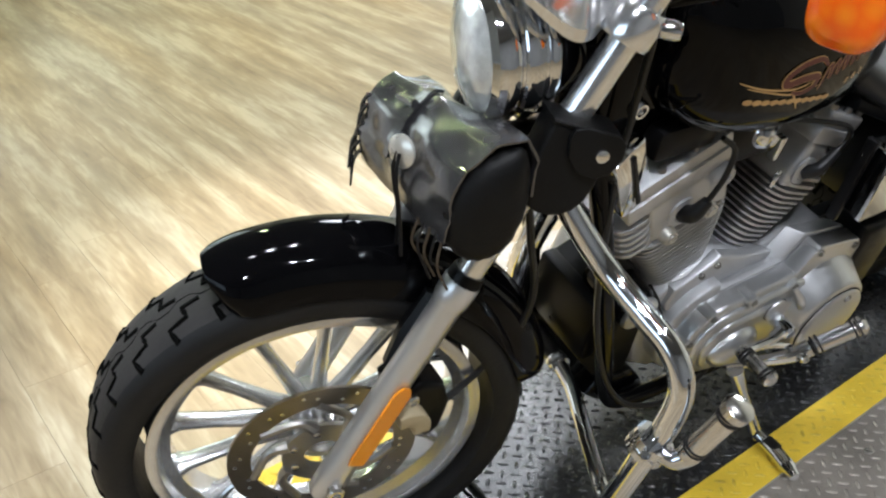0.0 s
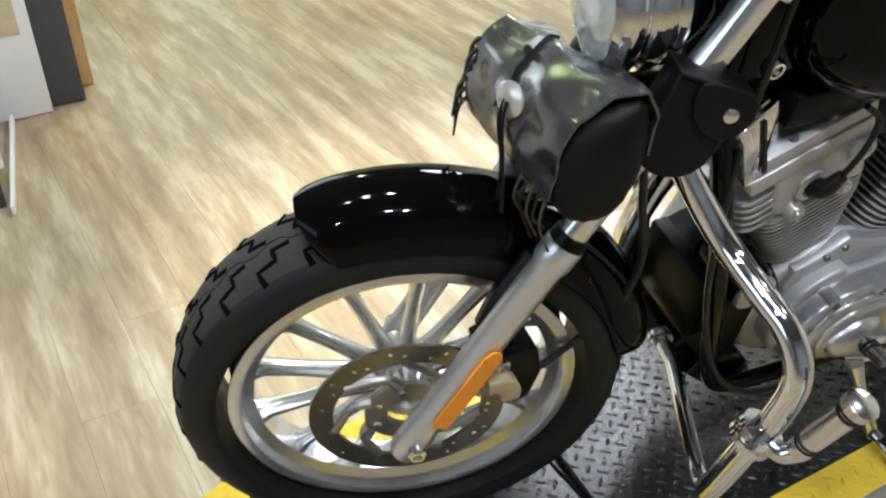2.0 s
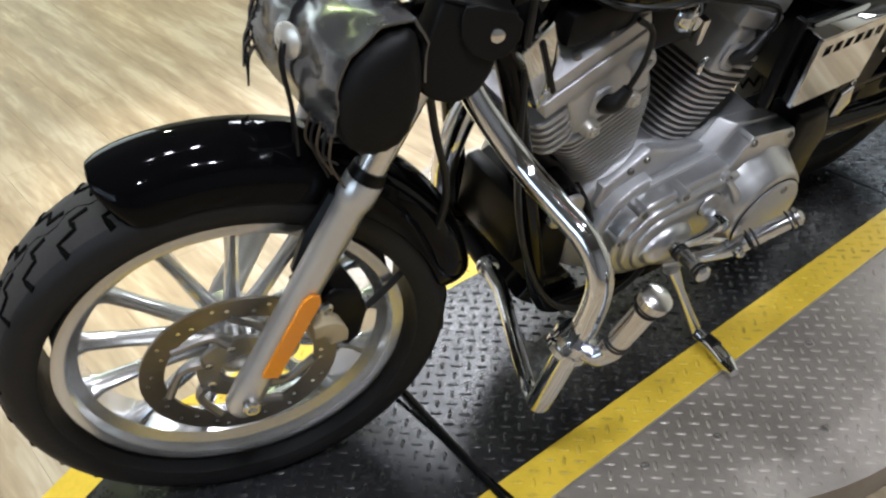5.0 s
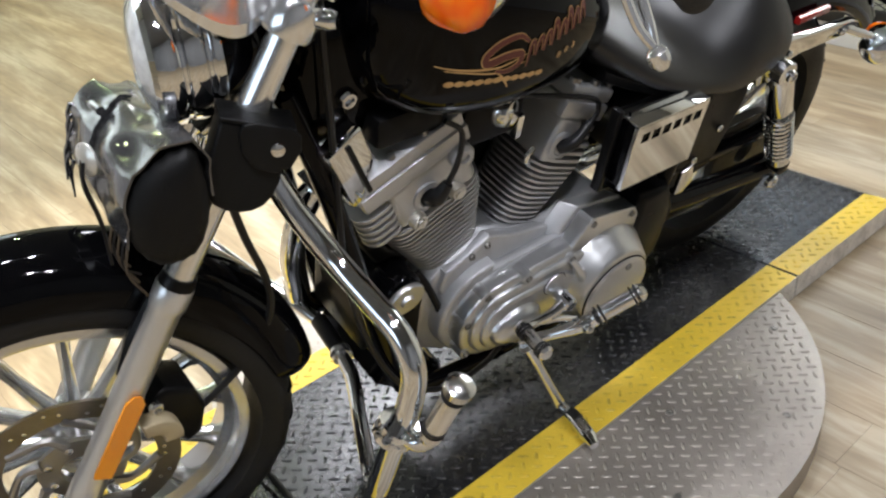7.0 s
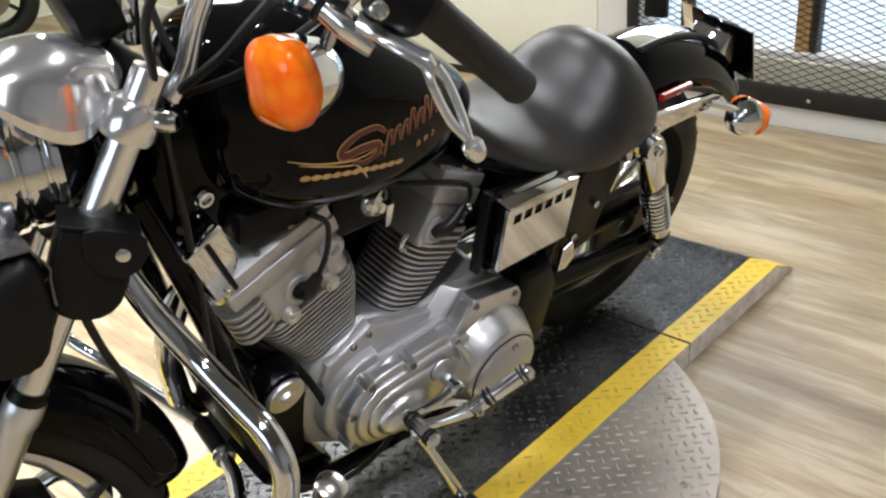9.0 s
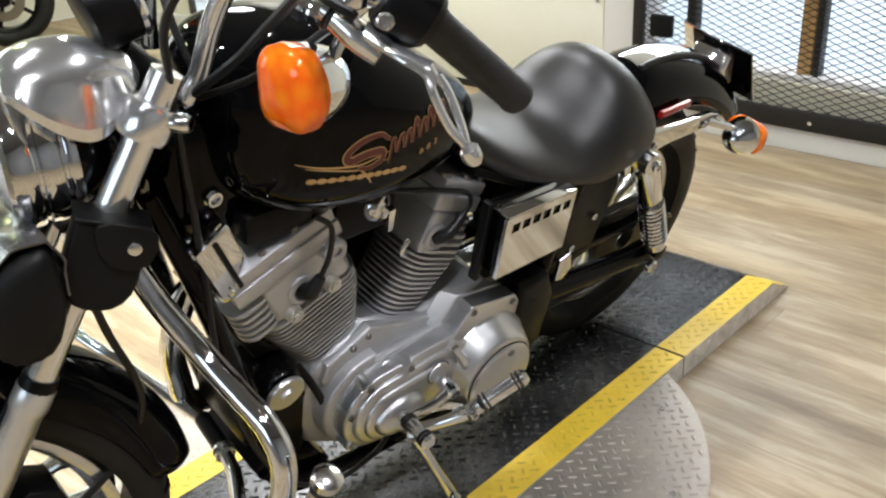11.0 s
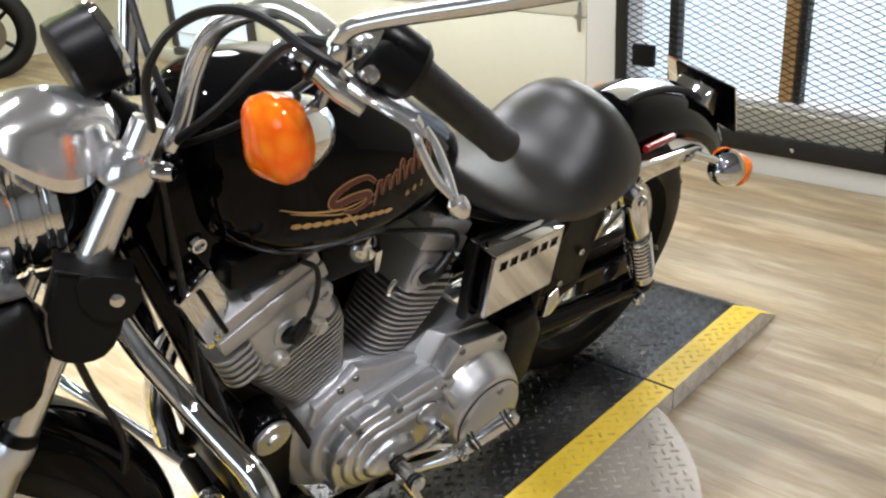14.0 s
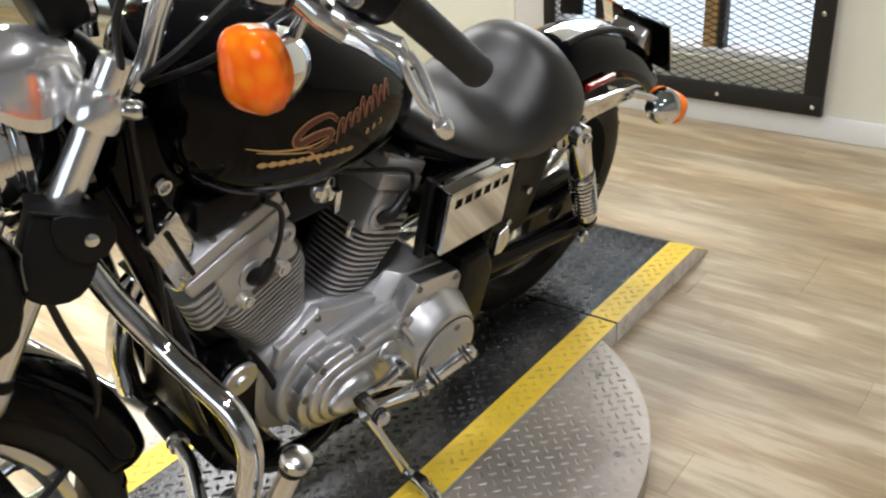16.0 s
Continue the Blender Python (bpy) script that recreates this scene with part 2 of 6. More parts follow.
def box(x0, x1, y0, y1, z0, z1, bevel=0.0, seg=2):
    bm = bmesh.new()
    bmesh.ops.create_cube(bm, size=1.0)
    for v in bm.verts:
        v.co = Vector(((x0 + x1) / 2 + v.co.x * (x1 - x0), (y0 + y1) / 2 + v.co.y * (y1 - y0), (z0 + z1) / 2 + v.co.z * (z1 - z0)))
    if bevel:
        bmesh.ops.bevel(bm, geom=bm.edges[:], offset=bevel, segments=seg, profile=0.5, affect="EDGES")
    return bm


def join(*bms):
    out = bms[0]
    for b in bms[1:]:
        me = bpy.data.meshes.new("scratch")
        b.to_mesh(me)
        b.free()
        out.from_mesh(me)
        bpy.data.meshes.remove(me)
    return out


def prism(outline, y0, y1, bevel=0.0, seg=3):
    """An (x, z) outline given depth along y."""
    bm = bmesh.new()
    a = [bm.verts.new((x, y0, z)) for x, z in outline]
    b = [bm.verts.new((x, y1, z)) for x, z in outline]
    bm.faces.new(a), bm.faces.new(b[::-1])
    k = len(a)
    for i in range(k):
        bm.faces.new((a[i], b[i], b[(i + 1) % k], a[(i + 1) % k]))
    bmesh.ops.recalc_face_normals(bm, faces=bm.faces)
    if bevel:
        rim = [e for e in bm.edges if abs(e.verts[0].co.y - e.verts[1].co.y) < 1e-6]
        bmesh.ops.bevel(bm, geom=rim, offset=bevel, segments=seg, profile=0.5, affect="EDGES")
    return bm


def rings(loops, cap=True, closed=False):
    """A skin over loops of points, each with the same count."""
    bm = bmesh.new()
    vs = [[bm.verts.new(p) for p in lp] for lp in loops]
    k = len(vs[0])
    pairs = list(zip(vs, vs[1:])) + ([(vs[-1], vs[0])] if closed else [])
    for a, b in pairs:
        for i in range(k):
            bm.faces.new((a[i], a[(i + 1) % k], b[(i + 1) % k], b[i]))
    if cap and not closed:
        bm.faces.new(vs[0][::-1]), bm.faces.new(vs[-1])
    return bm


def smooth_path(pts, steps=6):
    p = [Vector(q) for q in pts]
    if len(p) < 3:
        return p
    p = [p[0] * 2 - p[1]] + p + [p[-1] * 2 - p[-2]]
    out = []
    for i in range(1, len(p) - 2):
        a, b, c, d = p[i - 1:i + 3]
        for k in range(steps):
            t = k / steps
            out.append(0.5 * (2 * b + (c - a) * t + (2 * a - 5 * b + 4 * c - d) * t * t + (3 * b - 3 * c + d - a) * t ** 3))
    return out + [p[-2]]


def tube(pts, r, seg=12, steps=6, straight=False):
    """A round bar along pts; r may be a number or one per given point."""
    path = [Vector(q) for q in pts] if straight else smooth_path(pts, steps)
    k = len(path)
    if isinstance(r, (int, float)):
        rr = [r] * k
    else:
        rr = [float(np.interp(i / (k - 1) * (len(r) - 1), range(len(r)), r)) for i in range(k)]
    loops, side = [], None
    for i, q in enumerate(path):
        d = (path[min(i + 1, k - 1)] - path[max(i - 1, 0)]).normalized()
        if side is None:
            side = d.orthogonal().normalized()
        side = (side - d * side.dot(d)).normalized()
        up = d.cross(side)
        loops.append([q + (side * math.cos(2 * math.pi * j / seg) + up * math.sin(2 * math.pi * j / seg)) * rr[i] for j in range(seg)])
    return rings(loops)


def lathe(profile, seg=32, m=None, closed=False):
    """(radius, height) turned about the local z axis."""
    loops = [[Vector((r * math.cos(2 * math.pi * j / seg), r * math.sin(2 * math.pi * j / seg), h)) for j in range(seg)] for r, h in profile]
    bm = rings(loops, cap=True, closed=closed)
    return moved(bm, m) if m is not None else bm


def along(a, b):
    """A pose at a whose z axis points at b."""
    a, b = Vector(a), Vector(b)
    return Matrix.Translation(a) @ (b - a).to_track_quat("Z", "Y").to_matrix().to_4x4()


def rod(a, b, profile, seg=24):
    """A turned bar from a to b; profile: (radius, 0..1 along)."""
    d = (Vector(b) - Vector(a)).length
    return lathe([(r, h * d) for r, h in profile], seg, along(a, b))


def bolt(at, way, r=0.008, h=0.006):
    at = Vector(at)
    return rod(at, at + Vector(way).normalized() * h, [(r, 0), (r, 0.7), (r * 0.75, 1), (r * 0.55, 1), (r * 0.5, 0.5)], 10)


# ---- room ----
FLOOR = -0.06
east = 3.30
bm = join(box(east, east + 0.16, -0.32, 0.76, FLOOR, 0.20), box(east, east + 0.16, -0.32, 0.76, 2.0, 3.0),
          box(east, east + 0.16, -4.2, -0.32, FLOOR, 3.0), box(east, east + 0.16, 0.96, 5.6, FLOOR, 3.0))
tagged(link("wall_east", bm, CREAM), "cream painted wall with a screened window", "wall", kind="structure")
tagged(link("wall_north", join(box(-4.2, east + 0.16, 5.6, 5.76, FLOOR, 0.95), box(-4.2, east + 0.16, 5.6, 5.76, 2.75, 3.0), box(-4.2, -2.85, 5.6, 5.76, 0.95, 2.75), box(1.65, east + 0.16, 5.6, 5.76, 0.95, 2.75)), CREAM), "cream painted showroom wall", "wall", kind="structure")
tagged(link("wall_south", box(-4.2, east + 0.16, -4.36, -4.2, FLOOR, 3.0), SHADE), "unseen showroom wall darkened for dim reflections", "wall", kind="structure")
tagged(link("wall_west", join(box(-4.36, -4.2, -4.36, -1.95, FLOOR, 3.0), box(-4.36, -4.2, 1.15, 5.76, FLOOR, 3.0), box(-4.36, -4.2, -1.95, 1.15, FLOOR, 0.95), box(-4.36, -4.2, -1.95, 1.15, 2.55, 3.0)), SHADE), "unseen showroom wall darkened for dim reflections", "wall", kind="structure")
tagged(link("ceiling", box(-4.36, east + 0.16, -4.36, 5.76, 3.0, 3.1), CEIL), "plain dark grey ceiling", "ceiling", kind="structure")
tagged(link("trim", box(east - 0.02, east + 0.16, 0.76, 0.96, FLOOR, 2.2, 0.004), WHITE), "white painted window trim", "trim", kind="structure")
tagged(link("baseboard", box(east - 0.018, east, -4.2, 0.76, FLOOR, 0.03, 0.004), WHITE), "white painted baseboard below the screen", "baseboard", kind="structure")
tagged(link("baseboard", box(east - 0.016, east, 0.96, 5.6, FLOOR, 0.03, 0.004), WHITE), "white painted baseboard", "baseboard", kind="structure")
floor = tagged(link("floor", box(-4.2, east, -4.2, 5.6, FLOOR - 0.1, FLOOR - 0.008), PLANK), "wood-look plank floor in worn beige and grey", "floor", kind="structure")

window = thing("window_1", "daylit window with a wooden post behind the screen", "window", kind="structure")
part("glass_pane", box(east + 0.10, east + 0.106, -0.32, 0.76, 0.20, 2.0), GLASS, window).visible_shadow = False
part("window_sill", box(east + 0.02, east + 0.16, -0.32, 0.76, 0.20, 0.225, 0.004), WHITE, window)
part("wooden_post", box(east + 0.05, east + 0.12, 0.06, 0.115, 0.225, 2.0, 0.004), WOOD, window, "bare pine window post")
part("steel_post", box(east + 0.05, east + 0.11, 0.03, 0.055, 0.225, 2.0, 0.003), IRON, window)
part("side_post", box(east + 0.05, east + 0.11, 0.56, 0.60, 0.225, 2.0, 0.003), IRON, window)
tagged(link("backdrop", box(east + 0.7, east + 0.72, -2.5, 3.0, -0.5, 3.0), SKYGLOW), "pale blue daylight outside the window", "backdrop", kind="structure")

shop = thing("window_3", "wide daylit shop window high in the wall", "window", kind="structure")
part("glass_pane", box(-2.85, 1.65, 5.66, 5.666, 0.95, 2.75), GLASS, shop).visible_shadow = False
for wx in (-2.82, -1.35, 0.15, 1.62):
    part("window_frame", box(wx - 0.03, wx + 0.03, 5.60, 5.655, 0.95, 2.75, 0.004), WHITE, shop)
tagged(link("backdrop", box(-4.5, 3.5, 6.4, 6.42, -0.5, 3.4), SKYGLOW), "pale blue daylight outside the shop window", "backdrop", kind="structure")

front = thing("window_4", "wide daylit shop front window", "window", kind="structure")
part("glass_pane", box(-4.30, -4.294, -1.95, 1.15, 0.95, 2.55), GLASS, front).visible_shadow = False
for wy_ in (-1.92, -0.9, 0.1, 1.12):
    part("window_frame", box(-4.26, -4.20, wy_ - 0.03, wy_ + 0.03, 0.95, 2.55, 0.004), IRON, front)
tagged(link("backdrop", box(-5.02, -5.0, -3.5, 2.7, -0.5, 3.4), SKYGLOW), "pale blue daylight outside the shop front", "backdrop", kind="structure")

screen = thing("window_screen", "black steel security screen of expanded mesh over the window", "screen")
sx0, sx1, sy0, sy1, sz0, sz1 = east - 0.045, east - 0.02, -0.405, 0.80, 0.035, 2.0
part("bottom_rail", box(sx0, sx1, sy0, sy1, sz0, sz0 + 0.075, 0.003), IRON, screen)
part("top_rail", box(sx0, sx1, sy0, sy1, sz1 - 0.075, sz1, 0.003), IRON, screen)
part("side_rail", box(sx0, sx1, sy0, sy0 + 0.075, sz0 + 0.075, sz1 - 0.075, 0.003), IRON, screen)
part("side_rail", box(sx0, sx1, sy1 - 0.05, sy1, sz0 + 0.075, sz1 - 0.075, 0.003), IRON, screen)
bm = bmesh.new()
wy, wz = 0.062, 0.026
my0, my1, mz0, mz1 = sy0 + 0.07, sy1 - 0.05, sz0 + 0.07, sz1 - 0.07
for sign in (1, -1):
    slope = sign * wz / wy
    c = -60
    while c < 130:
        z_at0 = mz0 + c * wz
        ys = sorted((my0, my1))
        ya, yb = my0, my1
        if slope > 0:
            ya = max(my0, my0 + (mz0 - z_at0) / slope)
            yb = min(my1, my0 + (mz1 - z_at0) / slope)
        else:
            ya = max(my0, my0 + (mz1 - z_at0) / slope)
            yb = min(my1, my0 + (mz0 - z_at0) / slope)
        if yb - ya > 0.005:
            p = Vector((sx0 + 0.012, ya, z_at0 + slope * (ya - my0)))
            q = Vector((sx0 + 0.012, yb, z_at0 + slope * (yb - my0)))
            bm = join(bm, tube([p, q], 0.0023, 4, straight=True))
        c += 1
part("expanded_mesh", bm, IRON, screen, "thin black diamond mesh")
for by, bz in ((-0.37, 0.07), (-0.37, 0.42), (0.0, 0.07), (0.33, 0.07), (0.6, 0.07), (-0.37, 0.8)):
    part("bolt", bolt((sx0, by, bz), (-1, 0, 0), 0.009, 0.006), CHROME_DULL, screen)
hinge = part("latch_box", box(sx0 - 0.03, sx0, 0.60, 0.70, 0.33, 0.42, 0.006), SATIN, screen, "black latch box")

# ---- turntable ----
YC = -0.10


def lugs(inside, z, pitch=0.0250, length=0.0120, width=0.0042, height=0.0034):
    """Raised tread marks at plus and minus 45 degrees, in turn."""
    verts, faces = [], []
    n0 = int(3.2 / pitch)
    for i in range(-n0, n0):
        for j in range(-n0, n0):
            u, v = i * pitch, j * pitch
            x = 0.98 + (u + v) * 0.7071
            y = YC + (v - u) * 0.7071
            a = radians(45 if (i + j) % 2 else -45)
            d, s = (math.cos(a), math.sin(a)), (-math.sin(a), math.cos(a))
            if not inside(x, y, length):
                continue
            k = len(verts)
            for w, t in ((-1, 0), (-0.5, 0.8), (0.5, 0.8), (1, 0), (0.5, -0.8), (-0.5, -0.8)):
                verts.append((x + d[0] * w * length + s[0] * t * width, y + d[1] * w * length + s[1] * t * width, z))
            for w in (-0.55, 0.55):
                verts.append((x + d[0] * w * length, y + d[1] * w * length, z + height))
            faces += [(k, k + 1, k + 6), (k + 1, k + 2, k + 7, k + 6), (k + 2, k + 3, k + 7), (k + 3, k + 4, k + 7), (k + 4, k + 5, k + 6, k + 7), (k + 5, k, k + 6)]
    me = bpy.data.meshes.new("tread")
    me.from_pydata(verts, [], faces)
    for p in me.polygons:
        p.use_smooth = True
    return me


def tread(parent, inside, z, material):
    me = lugs(inside, z)
    me.materials.append(material)
    o = new("tread", me)
    o.parent = parent
    return tagged(o, "raised tread pattern", kind="stuff")


NEAR, FAR = -0.405, 0.205
TAPE = 0.078
turntable = thing("turntable", "round aluminium tread-plate turntable on the plank floor", "turntable")
cx, cy, cr = 0.97, -0.085, 0.648
bm = bmesh.new()
arc = [(cx + cr * math.cos(2 * math.pi * j / 96), cy + cr * math.sin(2 * math.pi * j / 96)) for j in range(96)]
near_side = [p for p in arc if p[1] < NEAR - 0.002]
far_side = [p for p in arc if p[1] > FAR + 0.002]
half = math.sqrt(cr ** 2 - (NEAR - 0.002 - cy) ** 2)
half2 = math.sqrt(cr ** 2 - (FAR + 0.002 - cy) ** 2)
near_side = [(cx - half, NEAR - 0.002)] + near_side + [(cx + half, NEAR - 0.002)]
far_side = [(cx + half2, FAR + 0.002)] + far_side + [(cx - half2, FAR + 0.002)]
for name, pts in (("near_disc", near_side), ("far_disc", far_side)):
    bm = bmesh.new()
    f = bm.faces.new([bm.verts.new((x, y, -0.002)) for x, y in pts])
    r = bmesh.ops.extrude_face_region(bm, geom=[f])
    bmesh.ops.translate(bm, vec=(0, 0, FLOOR + 0.004), verts=[v for v in r["geom"] if isinstance(v, bmesh.types.BMVert)])
    part("disc_plate", bm, PLATE_ALU, turntable)
tread(turntable, lambda x, y, m: (y < NEAR - m or y > FAR + m) and math.hypot(x - cx, y - cy) < cr - m, -0.002, PLATE_ALU)
for sx, sy in ((1.02, -0.47), (1.168, -0.635), (0.70, -0.50), (0.85, -0.61), (1.40, -0.47), (0.56, -0.46), (0.78, 0.32), (1.2, 0.32)):
    part("screw", bolt((sx, sy, -0.002), (0, 0, 1), 0.008, 0.003), SCREWS, turntable)


def deck(name, x0, x1, slope0, slope1, label):
    """One section of the raised strip; slope: length of the sloped lip at that end."""
    d = thing(name, label, "platform", group="platform sections")
    lo = FLOOR
    prof = [(x0, lo + 0.002)] + ([(x0 + 0.001, lo + 0.006), (x0 + slope0, 0)] if slope0 else [(x0, 0)])
    prof += ([(x1 - slope1, 0), (x1 - 0.001, lo + 0.006)] if slope1 else [(x1, 0)]) + [(x1, lo + 0.002)]
    bm = prism(prof, NEAR + 0.003, FAR - 0.003)
    part("deck_plate", bm, PLATE_BLACK, d)
    part("side_plate", prism(prof, NEAR, NEAR + 0.003), EDGE_ALU, d)
    part("side_plate", prism(prof, FAR - 0.003, FAR), EDGE_ALU, d)
    flat0, flat1 = x0 + slope0, x1 - slope1
    me = lugs(lambda x, y, m: flat0 + m < x < flat1 - m and YC - 0.022 < y < YC + 0.020, 0)
    for v in me.vertices:
        v.co = (v.co.x, NEAR - v.co.z, FLOOR / 2 + v.co.y - YC)
    me.materials.append(EDGE_ALU)
    edge = new("edge_tread", me)
    edge.parent = d
    tagged(edge, "raised tread pattern on the bare edge", kind="stuff")
    tread(d, lambda x, y, m: NEAR + TAPE + m < y < FAR - TAPE - m and flat0 + m < x < flat1 - m, 0, PLATE_BLACK)
    for ya, yb in ((NEAR, NEAR + TAPE), (FAR - TAPE, FAR)):
        tp = [(a, c + 0.0012) for a, c in prof[1:-1]]
        bt = bmesh.new()
        va = [bt.verts.new((a, ya, c)) for a, c in tp]
        vb = [bt.verts.new((a, yb, c)) for a, c in tp]
        for i in range(len(tp) - 1):
            bt.faces.new((va[i], vb[i], vb[i + 1], va[i + 1]))
        part("yellow_tape", bt, YELLOW, d, "worn yellow safety tape")
        tread(d, lambda x, y, m: ya + m < y < yb - m and flat0 + m < x < flat1 - m, 0.0012, YELLOW_WORN)
    return d


deck("platform_section", -0.235, 0.345, 0.11, 0, "black tread-plate ramp section with yellow edge tape at the front wheel")
deck("platform_section", 0.353, 1.611, 0, 0, "black tread-plate platform section with yellow edge tape")
deck("platform_section", 1.619, 2.205, 0, 0.11, "black tread-plate ramp section with yellow edge tape at the rear wheel")
bm = tube([(0.375, 0.0, 0.006), (0.331, -0.402, 0.006)], 0.006, 8, straight=True)
part("seam_rod", bm, SATIN, bpy.data.objects["platform_section"], "black rod in the joint")

# ---- motorcycle ----
BIKE = Matrix.Translation((0.03, 0.022, 0.012)) @ Matrix.Rotation(radians(-4.8), 4, "Z") @ Matrix.Rotation(radians(16), 4, "X")
bike = thing("motorcycle", "black and chrome cruiser motorcycle leaning on its side stand", "motorcycle", BIKE)
RAKE = Vector((math.sin(radians(28)), 0, math.cos(radians(28))))
STEER = Matrix.Rotation(radians(-17.5), 4, RAKE)


def wheel(at, turn, rim_r, tyre_r, tyre_w, spokes, tread_marks, name):
    """A cast wheel whose axle is the local y axis."""
    m = Matrix.Translation(at) @ turn
    flat = m @ Matrix.Rotation(radians(90), 4, "X")
    w = new(name)
    w.parent, w.empty_display_size = bike, 0.05
    hw = tyre_w / 2
    prof = []
    for k in range(25):
        a = radians(-112 + 224 * k / 24)
        h = (tyre_r - rim_r + 0.004) / 2
        mid = tyre_r - h
        prof.append((mid + h * math.copysign(abs(math.cos(a)) ** 0.75, math.cos(a)), hw * math.copysign(abs(math.sin(a)) ** 0.8, math.sin(a))))
    tyre = part("tyre", lathe(prof, 72, flat, closed=True), RUBBER, w, "black road tyre with zigzag tread grooves")
    tyre.data.materials.append(DUSTY)
    back = flat.inverted()
    for p in tyre.data.polygons:
        if abs((back @ p.center).z) < hw * 0.80 and math.hypot((back @ p.center).x, (back @ p.center).y) > tyre_r - 0.045:
            p.material_index = 1
    # tread grooves: bars let into the crown, near-black for the shade inside a groove
    gb = bmesh.new()
    hh = (tyre_r - rim_r + 0.004) / 2

    def crown(wy, sink):
        return tyre_r - hh + hh * math.sqrt(1 - min(1, abs(wy) ** 1.25) ** 2) ** 0.75 - sink
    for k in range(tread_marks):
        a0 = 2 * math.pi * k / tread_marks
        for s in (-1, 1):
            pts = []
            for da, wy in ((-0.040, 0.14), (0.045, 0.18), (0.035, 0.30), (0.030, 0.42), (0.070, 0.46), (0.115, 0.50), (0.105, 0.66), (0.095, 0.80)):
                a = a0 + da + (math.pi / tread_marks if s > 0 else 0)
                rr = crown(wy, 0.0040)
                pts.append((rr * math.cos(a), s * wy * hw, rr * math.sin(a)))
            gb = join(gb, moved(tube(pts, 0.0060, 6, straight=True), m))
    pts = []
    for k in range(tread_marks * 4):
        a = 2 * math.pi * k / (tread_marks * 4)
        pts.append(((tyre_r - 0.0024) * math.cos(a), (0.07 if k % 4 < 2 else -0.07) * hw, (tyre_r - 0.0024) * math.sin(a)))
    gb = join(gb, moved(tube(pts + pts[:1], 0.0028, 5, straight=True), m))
    part("tread_groove_shade", gb, GROOVE, w)
    rw = min(hw * 0.72, 0.0450)
    rp = [(rim_r, -rw), (rim_r, -rw + 0.006), (rim_r - 0.010, -rw + 0.010), (rim_r - 0.022, -rw * 0.55), (rim_r - 0.026, 0), (rim_r - 0.022, rw * 0.55), (rim_r - 0.010, rw - 0.010), (rim_r, rw - 0.006), (rim_r, rw),
          (rim_r - 0.004, rw + 0.001), (rim_r - 0.017, rw), (rim_r - 0.021, rw - 0.014), (rim_r - 0.036, rw * 0.5), (rim_r - 0.038, 0), (rim_r - 0.036, -rw * 0.5), (rim_r - 0.021, -rw + 0.014), (rim_r - 0.017, -rw), (rim_r - 0.004, -rw - 0.001)]
    part("rim", lathe(rp, 72, flat, closed=True), RIM, w, "cast silver rim")
    part("hub", lathe([(0.0, -0.055), (0.030, -0.055), (0.036, -0.050), (0.040, -0.03), (0.034, 0), (0.040, 0.03), (0.036, 0.050), (0.030, 0.055), (0, 0.055)], 28, flat), RIM, w)
    first = None
    for k in range(spokes):
        a = 2 * math.pi * k / spokes - 0.045
        rot = m @ Matrix.Rotation(a, 4, "Y")
        if first is None:
            lo = [(0.034, 0.013, 0.020), (0.09, 0.010, 0.015), (0.15, 0.0085, 0.013), (rim_r - 0.05, 0.010, 0.015), (rim_r - 0.034, 0.016, 0.022)]
            loops = []
            for x, tx, ty in lo:
                loops.append([(x, ty * c, tx * d) for c, d in ((1, 0.35), (0.45, 1), (-0.45, 1), (-1, 0.35), (-1, -0.35), (-0.45, -1), (0.45, -1), (1, -0.35))])
            first = part("spoke", rings(loops), RIM, w)
            first.matrix_local = rot
        else:
            o = new("spoke", first.data)
            o.parent, o.matrix_local = w, rot
    return w, m, flat


camber = Matrix.Rotation(radians(4.15), 4, "X")
WC = Vector((0.052, 0.013, 0.315))
fw, FM, FF = wheel(WC, STEER @ camber, 0.250, 0.3235, 0.132, 13, 30, "front_wheel")
rw_, RM, RF = wheel(Vector((1.545, 0.030, 0.322)), Matrix.Identity(4), 0.215, 0.325, 0.140, 13, 36, "rear_wheel")

# front brake disc, on the left of the hub
DM = FM @ Matrix.Translation((0, -0.068, 0)) @ Matrix.Rotation(radians(90), 4, "X")
disc = part("brake_disc", lathe([(0.140, -0.0025), (0.140, 0.0025), (0.106, 0.0025), (0.106, -0.0025)], 64, DM, closed=True), STEEL, bike, "steel brake disc with drilled holes")
cb = lathe([(0.062, -0.004), (0.062, 0.003), (0.030, 0.006), (0.030, -0.004)], 40, DM, closed=True)
part("disc_carrier", cb, STEEL_LT, disc)
for k in range(7):
    a = 2 * math.pi * k / 7
    pts = [DM @ Vector((0.058 * math.cos(a), 0.058 * math.sin(a), 0.001)), DM @ Vector((0.082 * math.cos(a + 0.25), 0.082 * math.sin(a + 0.25), 0.001)), DM @ Vector((0.108 * math.cos(a + 0.75), 0.108 * math.sin(a + 0.75), 0.001))]
    part("carrier_arm", tube(pts, [0.010, 0.006, 0.007], 8), STEEL_LT, disc)
    part("carrier_bolt", lathe([(0.006, 0), (0.006, 0.004), (0.004, 0.005)], 8, DM @ Matrix.Translation((0.048 * math.cos(a), 0.048 * math.sin(a), 0.003))), CHROME_DULL, disc)
hole = None
